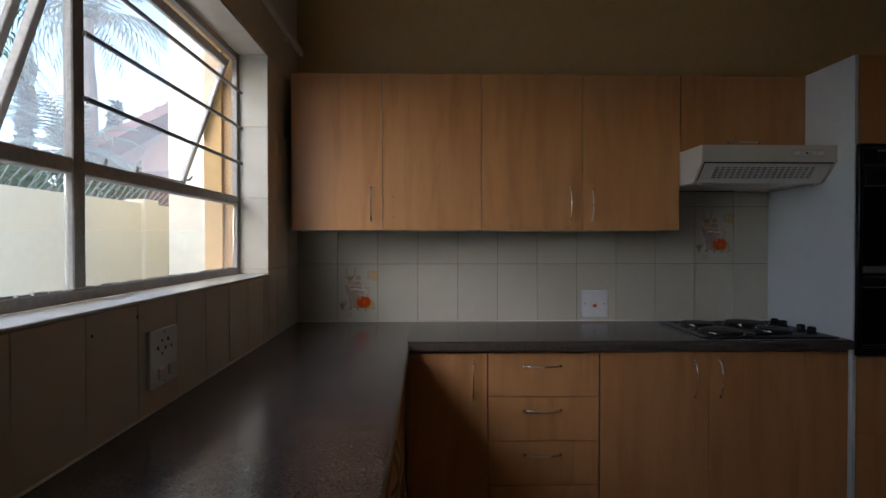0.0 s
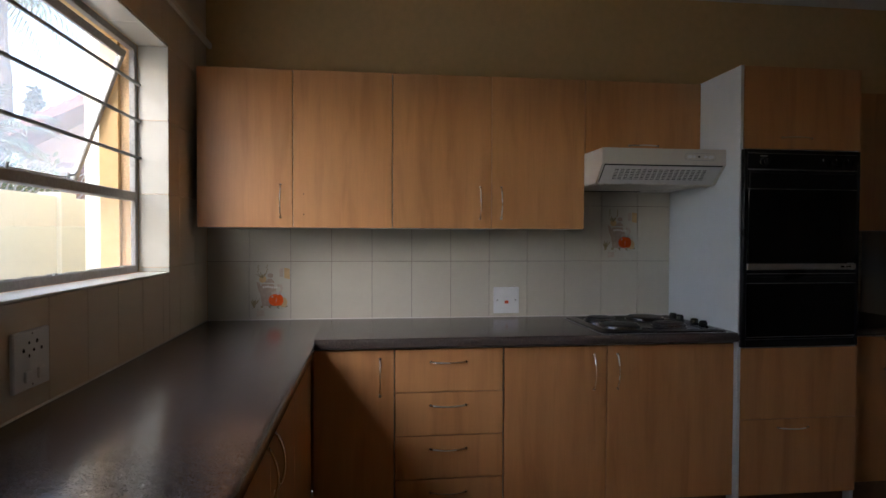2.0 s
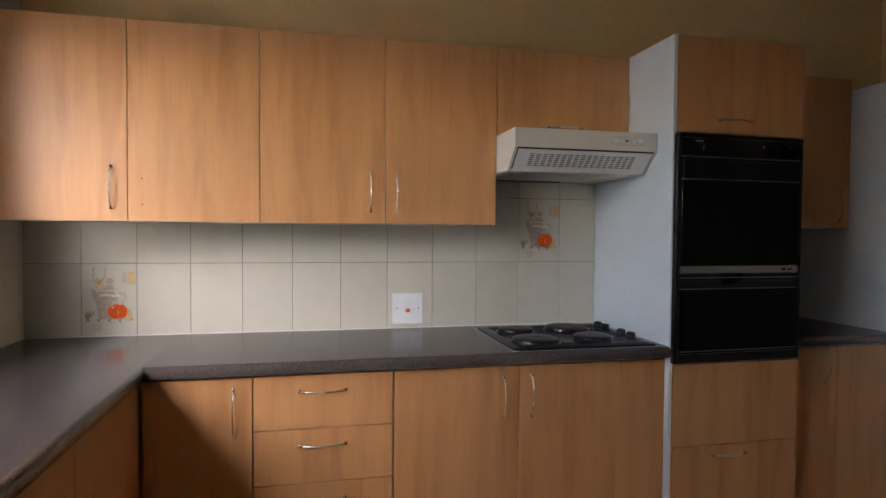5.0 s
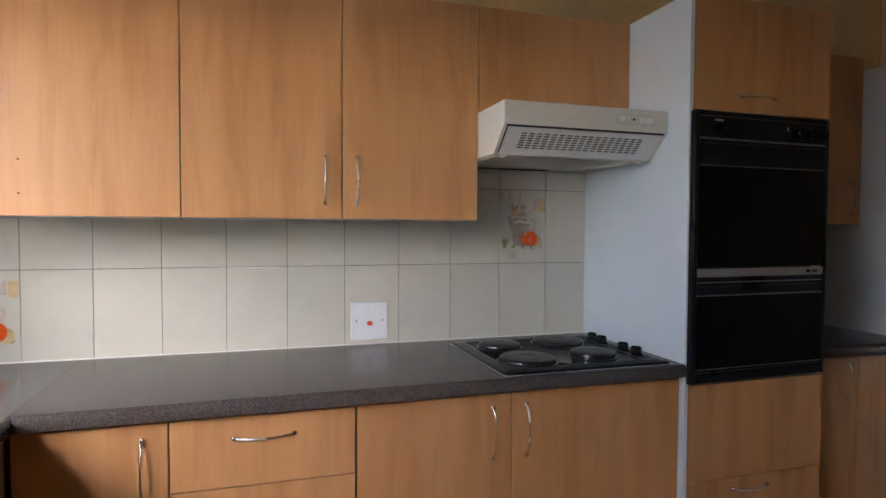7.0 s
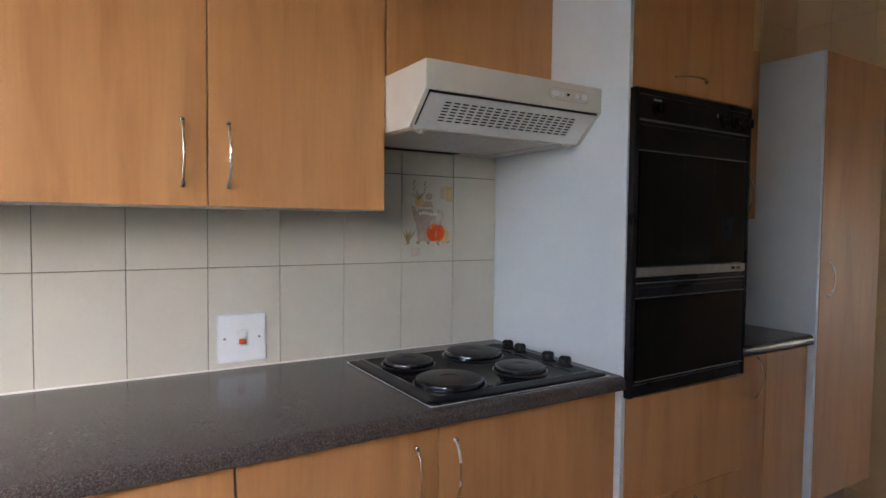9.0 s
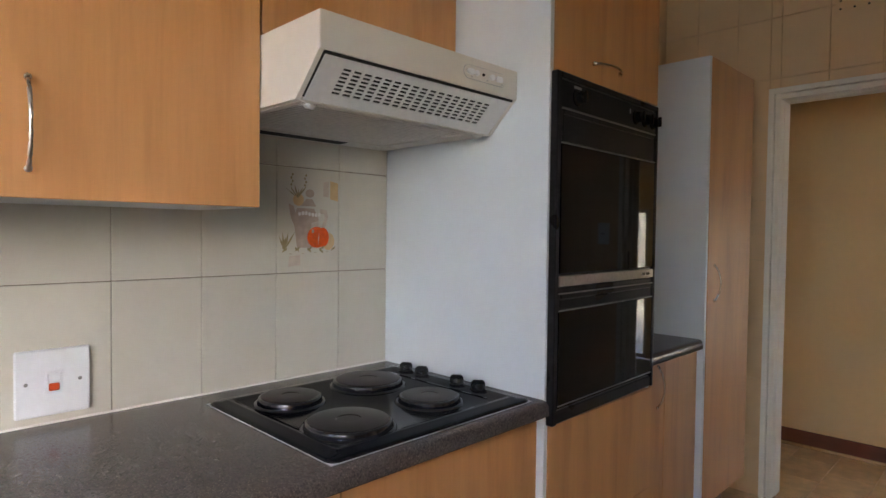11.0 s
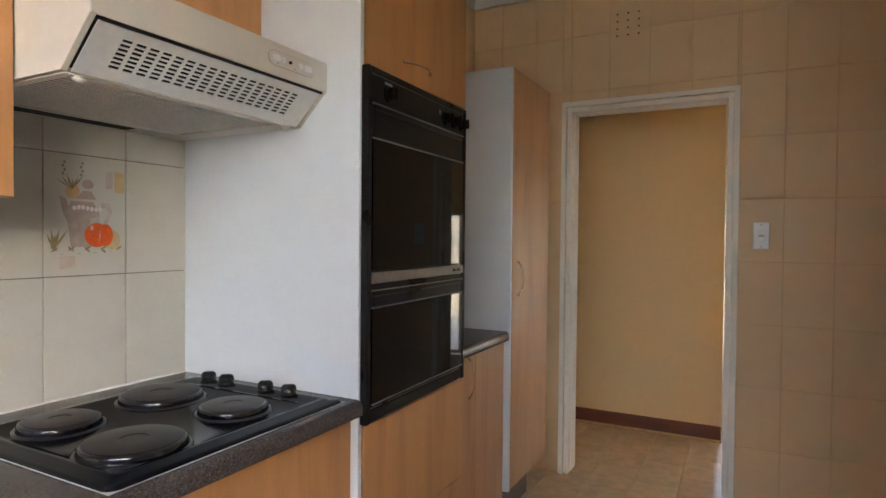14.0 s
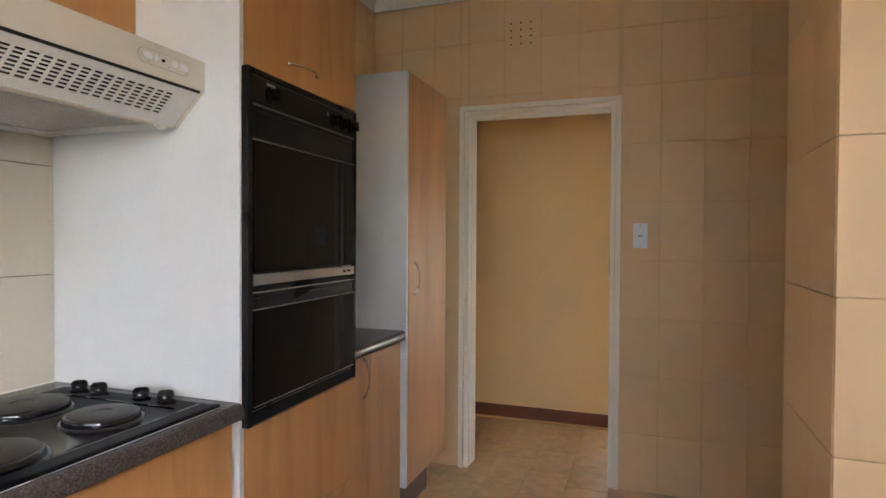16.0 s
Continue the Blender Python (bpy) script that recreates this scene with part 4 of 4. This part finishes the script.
for cx, cy, r in ((1.622, 2.700, 0.090), (1.628, 2.945, 0.0725), (1.868, 2.950, 0.090), (1.880, 2.722, 0.0725)):
    z = COUNTER + 0.008
    bm = lathe([(r + 0.013, 0.0), (r + 0.011, 0.004), (r + 0.004, 0.005), (r + 0.003, 0.002)], (cx, cy, z), n=40)
    ring = part("plate_ring", bm, HOB_BLACK, hob, "black collar", True)
    bm = lathe([(r + 0.003, 0.0), (r + 0.003, 0.012), (r + 0.001, 0.0165), (r - 0.004, 0.018), (r - 0.004, 0.010)], (cx, cy, z), n=44)
    part("plate_rim", bm, HOB_BLACK, hob, "glossy black plate rim", True)
    bm = lathe([(r - 0.004, 0.008), (r - 0.0045, 0.0182), (r - 0.008, 0.0195), (r * 0.30, 0.0195), (r * 0.285, 0.0178), (0.0, 0.0178)], (cx, cy, z), n=44)
    p = part("hotplate", bm, PLATE_IRON, hob, "cast iron hotplate", True)
    p.data.set_sharp_from_angle(angle=radians(40))
part("knob_step", box(1.998, 2.002, 2.64, 3.02, COUNTER + 0.008, COUNTER + 0.0105), HOB_BLACK, hob)
for y in (2.998, 2.930, 2.790, 2.712):
    bm = lathe([(0.0, 0.0), (0.0205, 0.0), (0.021, 0.003), (0.0185, 0.006), (0.0180, 0.013), (0.0155, 0.0175), (0.008, 0.0195), (0.0, 0.0198)], (2.049, y, COUNTER + 0.008), n=24)
    tmp = prism([(-0.0195, 0.010), (-0.018, 0.0215), (-0.012, 0.0265), (0.012, 0.0265), (0.018, 0.0215), (0.0195, 0.010)], -0.0042, 0.0042, "y", 0.0012)
    tmp.transform(Matrix.Translation((2.049, y, COUNTER + 0.008)) @ Matrix.Rotation(radians(-50), 4, "Z"))
    merge(bm, tmp)
    k = part("knob", bm, KNOB_BLACK, hob, "round black knob with a raised grip bar", True)
    k.data.set_sharp_from_angle(angle=radians(35))
for y in (2.965, 2.75):
    part("mark", box(1.985, 1.994, y, y + 0.012, COUNTER + 0.0082, COUNTER + 0.0086), PLASTIC_GREY, hob)

# ---- switches and sockets ----
def face(name, u0, u1, v0, v1, plane, d0, d1, bevel=0.001):
    """A small block on a wall: u along the wall, v upwards, d out from it."""
    if plane == "north":
        return box(u0, u1, NORTH - d1, NORTH - d0, v0, v1, bevel)
    if plane == "west":
        return box(WEST + d0, WEST + d1, u0, u1, v0, v1, bevel)
    return box(EAST - d1, EAST - d0, u0, u1, v0, v1, bevel)


cooker = thing("cooker_switch", (1.185, NORTH, 0.995), "white cooker isolator switch with red rocker", "switch")
part("plate", face("plate", 1.117, 1.257, 0.925, 1.068, "north", 0, 0.010, 0.003), PLASTIC, cooker)
part("surround", face("s", 1.170, 1.204, 0.974, 1.021, "north", 0.010, 0.0125, 0.001), PLASTIC, cooker)
part("rocker", face("r", 1.177, 1.197, 0.979, 0.995, "north", 0.0125, 0.018, 0.002), RED, cooker, "red rocker")
part("indicator", face("r", 1.175, 1.199, 0.998, 1.017, "north", 0.0125, 0.016, 0.001), PLASTIC, cooker)
for x in (1.137, 1.237):
    part("screw", lathe([(0.0, 0.0), (0.004, 0.0), (0.0035, 0.0015), (0.0, 0.002)], (x, NORTH - 0.0098, 0.997), (0, -1, 0), 10), BAR_PAINT, cooker)

sock = thing("wall_socket", (WEST, 1.586, 1.04), "white double wall socket with switches", "socket")
part("plate", face("plate", 1.511, 1.666, 0.965, 1.108, "west", 0, 0.011, 0.003), PLASTIC, sock)
for y, z, r in ((1.551, 1.062, 0.006), (1.574, 1.078, 0.0045), (1.574, 1.046, 0.0045), (1.608, 1.078, 0.006), (1.628, 1.058, 0.005), (1.594, 1.058, 0.005)):
    part("hole", lathe([(0.0, 0.0), (r * 0.85, 0.0), (r * 0.85, 0.001), (0.0, 0.001)], (WEST + 0.0106, y, z), (1, 0, 0), 12), DARK, sock, "dark round socket hole")
for y in (1.548, 1.606):
    part("rocker", face("r", y, y + 0.028, 0.985, 1.012, "west", 0.011, 0.018, 0.002), PLASTIC, sock, "white rocker")
for y in (1.588,):
    for z in (0.975, 1.099):
        part("screw", lathe([(0.0, 0.0), (0.0035, 0.0), (0.0, 0.002)], (WEST + 0.0108, y, z), (1, 0, 0), 10), BAR_PAINT, sock)

lsw = thing("light_switch", (EAST, 1.655, 1.333), "white light switch beside the doorway", "switch")
part("plate", face("p", 1.619, 1.690, 1.269, 1.397, "east", 0, 0.010, 0.003), PLASTIC, lsw)
part("rocker", face("r", 1.636, 1.673, 1.305, 1.358, "east", 0.010, 0.014, 0.002), PLASTIC, lsw, "white rocker")
part("mark", face("m", 1.643, 1.666, 1.327, 1.337, "east", 0.0138, 0.0145, 0.0), PLASTIC_GREY, lsw)
for z in (1.280, 1.386):
    part("screw", lathe([(0.0, 0.0), (0.0035, 0.0), (0.0, 0.002)], (EAST - 0.0098, 1.6545, z), (-1, 0, 0), 10), BAR_PAINT, lsw)

vent = thing("air_brick", (EAST, 2.29, 2.44), "small tiled wall vent with dark round holes", "vent", "", "structure")
part("plate", face("p", 2.215, 2.365, 2.362, 2.522, "east", 0, 0.0012, 0.0005), WALL_TILE, vent)
# vent holes are dark discs on the plate, their shade in the colour
for i in range(3):
    for j in range(4):
        part("hole", lathe([(0.0, 0.0), (0.005, 0.0), (0.005, 0.0008), (0.0, 0.0008)], (EAST - 0.0010, 2.235 + i * 0.055, 2.388 + j * 0.038), (-1, 0, 0), 10), DARK, vent)

stop = whole("rubber_plug", lathe([(0.0, 0.0), (0.024, 0.0), (0.025, 0.004), (0.020, 0.010), (0.008, 0.012), (0.0, 0.012)], (-0.285, 3.09, COUNTER + 0.0005)), KNOB_BLACK,
             "small black rubber plug lying on the worktop", "plug", at=(-0.285, 3.09, COUNTER))

# dark discs for the shaded screw holes left by a missing handle
for z in (1.44, 1.535):
    h = lathe([(0.0, 0.0), (0.003, 0.0), (0.003, 0.0006), (0.0, 0.0006)], (0.147, UC_Y + 0.0003, z), (0, -1, 0), 8)
    whole("screw_hole", h, DARK, "empty screw hole in the cabinet door", "hole", kind="structure")
for y, z in ((1.285, 1.135), (1.47, 1.15)):
    h = lathe([(0.0, 0.0), (0.004, 0.0), (0.004, 0.0006), (0.0, 0.0006)], (WEST - 0.0003, y, z), (1, 0, 0), 8)
    whole("screw_hole", h, DARK, "old drilled hole in the wall tile", "hole", kind="structure")


# ---- tiles ----
TILE_MESH = {}
GAP = 0.0010


def tile_mesh(su, sv, plane, material):
    key = (round(su, 4), round(sv, 4), plane, material.name)
    if key not in TILE_MESH:
        a, b, t, g = su / 2 - GAP, sv / 2 - GAP, T, 0.0012
        dims = {"y": (a, t / 2, b), "x": (t / 2, a, b), "z": (a, b, t / 2)}[plane]
        bm = box(-dims[0], dims[0], -dims[1], dims[1], -dims[2], dims[2], g)
        me = bpy.data.meshes.new("tile")
        bm.to_mesh(me)
        bm.free()
        me.materials.append(material)
        TILE_MESH[key] = me
    return TILE_MESH[key]


def tile_at(parent, centre, su, sv, plane, material):
    ob = new("tile", tile_mesh(su, sv, plane, material))
    ob.parent = parent
    ob.location = Vector(centre) - ORIGIN[parent]
    ORIGIN[ob] = Vector(centre)
    return ob


def spans(lo, hi, base, pitch):
    """Joints of a regular grid, with cut pieces at both ends."""
    k = math.ceil((lo - base) / pitch + 1e-6)
    cuts = [lo]
    while base + k * pitch < hi - 1e-6:
        if base + k * pitch - cuts[-1] > 0.012:
            cuts.append(base + k * pitch)
        k += 1
    if hi - cuts[-1] < 0.012 and len(cuts) > 1:
        cuts.pop()
    cuts.append(hi)
    return list(zip(cuts, cuts[1:]))


ROWS_Z = (0.603, 0.302)      # joint heights: every 0.3 m


def tile_field(parent, plane, at, u, v, ub, up, skip=(), glaze=TILE):
    """Tiles over a rectangle of a wall, leaving out rectangles in skip."""
    made = {}
    for u0, u1 in spans(*u, ub, up):
        for v0, v1 in spans(*v, *ROWS_Z):
            cu, cv = (u0 + u1) / 2, (v0 + v1) / 2
            if any(a <= cu <= b and c <= cv <= d for a, b, c, d in skip):
                continue
            c = (cu, at, cv) if plane == "y" else (at, cu, cv)
            made[(round(u0, 3), round(v0, 3))] = tile_at(parent, c, u1 - u0, v1 - v0, plane, glaze)
    return made


for a, b, c, d in ((WEST, 2.119, COUNTER - 0.04, 1.61), (2.724, 3.306, 0.87, 1.43), (PX1, EAST, 0.0, 2.66)):
    part("grout", box(a, b, NORTH + T - 0.001, NORTH + T + 0.002, c, d), GROUT, wall_north)
NB, NP = 0.257, 0.2092
splash = tile_field(wall_north, "y", NORTH + T / 2, (WEST, 2.119), (COUNTER, 1.60), NB, NP, [(-0.4, 1.5, 1.508, 1.7)])
tile_field(wall_north, "y", NORTH + T / 2, (2.724, 3.306), (0.91, 1.42), NB, NP)
tile_field(wall_north, "y", NORTH + T / 2, (PX1, EAST), (0.0, 2.66), NB, NP, (), WALL_TILE)
WB, WP = 1.262, 0.212
for (a, b, c, d) in ((WIN_Y0, WIN_Y1, 0.86, WIN_Z0 - 0.009), (WIN_Y1, NORTH, 0.86, 2.66), (WIN_Y0, WIN_Y1, WIN_Z1 + 0.009, 2.66)):
    tile_field(wall_west, "x", WEST - T / 2, (a, b), (c, d), WB, WP, (), WEST_TILE)
# window reveals
for z0, z1 in spans(WIN_Z0, WIN_Z1, *ROWS_Z):
    tile_at(wall_west, ((WEST + FX + 0.02) / 2, WIN_Y1 + T / 2 - 0.002, (z0 + z1) / 2), WEST - FX - 0.02, z1 - z0, "y", TILE)
    tile_at(wall_west, ((WEST + FX + 0.02) / 2, WIN_Y0 - T / 2 + 0.002, (z0 + z1) / 2), WEST - FX - 0.02, z1 - z0, "y", TILE)
for y0, y1 in spans(WIN_Y0, WIN_Y1, WIN_Y1 - 1.8, 0.302):
    tile_at(wall_west, ((WEST + FX + 0.02) / 2, (y0 + y1) / 2, WIN_Z1 + T / 2 - 0.002), WEST - FX - 0.02, y1 - y0, "z", TILE)
EB, EP = 1.56, 0.2055
for (a, b, c, d) in ((0.4, DOOR_Y0 - 0.054, 0.0, 2.66), (DOOR_Y1 + 0.054, NORTH, 0.0, 2.66), (DOOR_Y0 - 0.054, DOOR_Y1 + 0.054, DOOR_Z + 0.054, 2.66)):
    tile_field(wall_east, "x", EAST + T / 2, (a, b), (c, d), EB, EP, (), WALL_TILE)
tile_field(wall_pier, "x", PIL_X0 + T / 2, (SOUTH, PIL_Y), (0.0, 2.66), PIL_Y, 0.2092, (), WALL_TILE)
tile_field(wall_pier, "y", PIL_Y - T / 2, (PIL_X0 + T, PIL_X1 - T), (0.0, 2.66), PIL_X1, 0.27, (), WALL_TILE)
tile_field(wall_pier, "x", PIL_X1 - T / 2, (SOUTH, PIL_Y), (0.0, 2.66), PIL_Y, 0.2092, (), WALL_TILE)

# floor tiles, laid in half bond
k = 0
y = SOUTH
while y < NORTH - 0.01:
    y1 = min(y + 0.222, NORTH)
    x = w + (0.0 if k % 2 else -0.165)
    while x < HALL_X - 0.01:
        a, b = max(x, w), min(x + 0.33, HALL_X)
        if b - a > 0.02:
            tile_at(floor, ((a + b) / 2, (y + y1) / 2, -T / 2), b - a, y1 - y, "z", FLOOR_TILE)
        x += 0.33
    y, k = y1, k + 1

# ---- painted still life on two tiles ----
def flat(shapes, material, parent, name, at, flip=1):
    """Thin glaze shapes on a tile; each shape is a closed outline in tile units (0..1)."""
    bm = bmesh.new()
    for k, pts in enumerate(shapes):
        vs_ = [bm.verts.new((at[0] + (px - 0.5) * 0.2, NORTH - 0.0004 - at[2] - k * 0.00004, at[1] + (py - 0.5) * 0.3)) for px, py in pts]
        f = bm.faces.new(vs_)
        f.normal_update()
        if f.normal.y > 0:
            f.normal_flip()
    return part(name, bm, material, parent)


def disc(cx, cy, rx, ry=None, n=18, wob=0.0):
    ry = ry or rx
    return [(cx + rx * (1 + wob * math.sin(3 * a)) * math.cos(a), cy + ry / 1.5 * math.sin(a)) for a in (2 * math.pi * i / n for i in range(n))]


def blade(x, y, dx, dy, wd=0.02):
    return [(x - wd * dy, y), (x + dx * 0.5 - wd, y + dy * 0.5), (x + dx, y + dy), (x + dx * 0.5 + wd, y + dy * 0.5)]


def still_life(tile, cx, cz):
    a = (cx, cz, 0.0)
    b = (cx, cz, 0.0003)
    c = (cx, cz, 0.0005)
    flat([[(0.30, 0.24), (0.62, 0.24), (0.66, 0.52), (0.58, 0.62), (0.30, 0.62), (0.24, 0.52)], [(0.16, 0.66), (0.24, 0.64), (0.30, 0.52), (0.28, 0.42), (0.20, 0.52)],
          [(0.36, 0.64), (0.62, 0.64), (0.55, 0.71), (0.45, 0.71)], disc(0.51, 0.765, 0.075, 0.06)], POT, tile, "teapot_glaze", a)
    flat([[(0.68, 0.62), (0.80, 0.61), (0.83, 0.54), (0.76, 0.42), (0.71, 0.45), (0.77, 0.53), (0.75, 0.57), (0.68, 0.57)], [(0.50, 0.28), (0.66, 0.28), (0.66, 0.5), (0.54, 0.48)],
          [(0.74, 0.74), (0.84, 0.74), (0.84, 0.90), (0.74, 0.88)], [(0.16, 0.06), (0.36, 0.07), (0.35, 0.17), (0.17, 0.16)]], POT_LIGHT, tile, "pale_glaze", a)
    flat([[(0.86, 0.72), (1.0, 0.70), (1.0, 0.88), (0.86, 0.90)], disc(0.83, 0.30, 0.11, 0.13), disc(0.32, 0.70, 0.09, 0.09)], PEACH, tile, "peach_glaze", b)
    flat([disc(0.63, 0.34, 0.165, 0.155), disc(0.73, 0.34, 0.11, 0.145)], TOMATO, tile, "tomato_glaze", c)
    flat([blade(0.655, 0.27, 0.012, 0.12, 0.006), disc(0.56, 0.40, 0.022, 0.03, 8)], POT_LIGHT, tile, "tomato_shine", (cx, cz, 0.0009))
    flat([disc(0.34 + 0.055 * i, 0.565 + 0.008 * math.sin(i), 0.024, 0.03, 8) for i in range(7)], WHITE_GLAZE, tile, "white_glaze", b)
    lv = []
    for i in range(6):
        lv.append(blade(0.31, 0.715, -0.2 + 0.07 * i, 0.09 + 0.02 * (i % 3), 0.014))
        lv.append(blade(0.10, 0.22, -0.09 + 0.05 * i, 0.13 + 0.04 * (i % 2), 0.018))
    for i in range(13):
        a = 0.4 + 2.1 * i
        lv.append(blade(0.06 + 0.068 * i, 0.195 + 0.015 * math.sin(2.3 * i), 0.09 * math.cos(a), 0.035 + 0.03 * math.sin(a), 0.028))
    for s in (0.20, 0.42):
        for i in range(4):
            lv.append(disc(s + 0.02 * (i % 2), 0.84 + 0.032 * i, 0.016, 0.02, 8))
    flat(lv, LEAF_GLAZE, tile, "leaf_glaze", (cx, cz, 0.0007))


for u in (NB - 2 * NP, NB + 7 * NP):
    z = COUNTER if u < 0.5 else 1.207
    for (a, b), tl in splash.items():
        if abs(a - u) < 0.02 and abs(b - z) < 0.02:
            tl.name = "decor_tile"
            still_life(tl, u + NP / 2, z + 0.15)
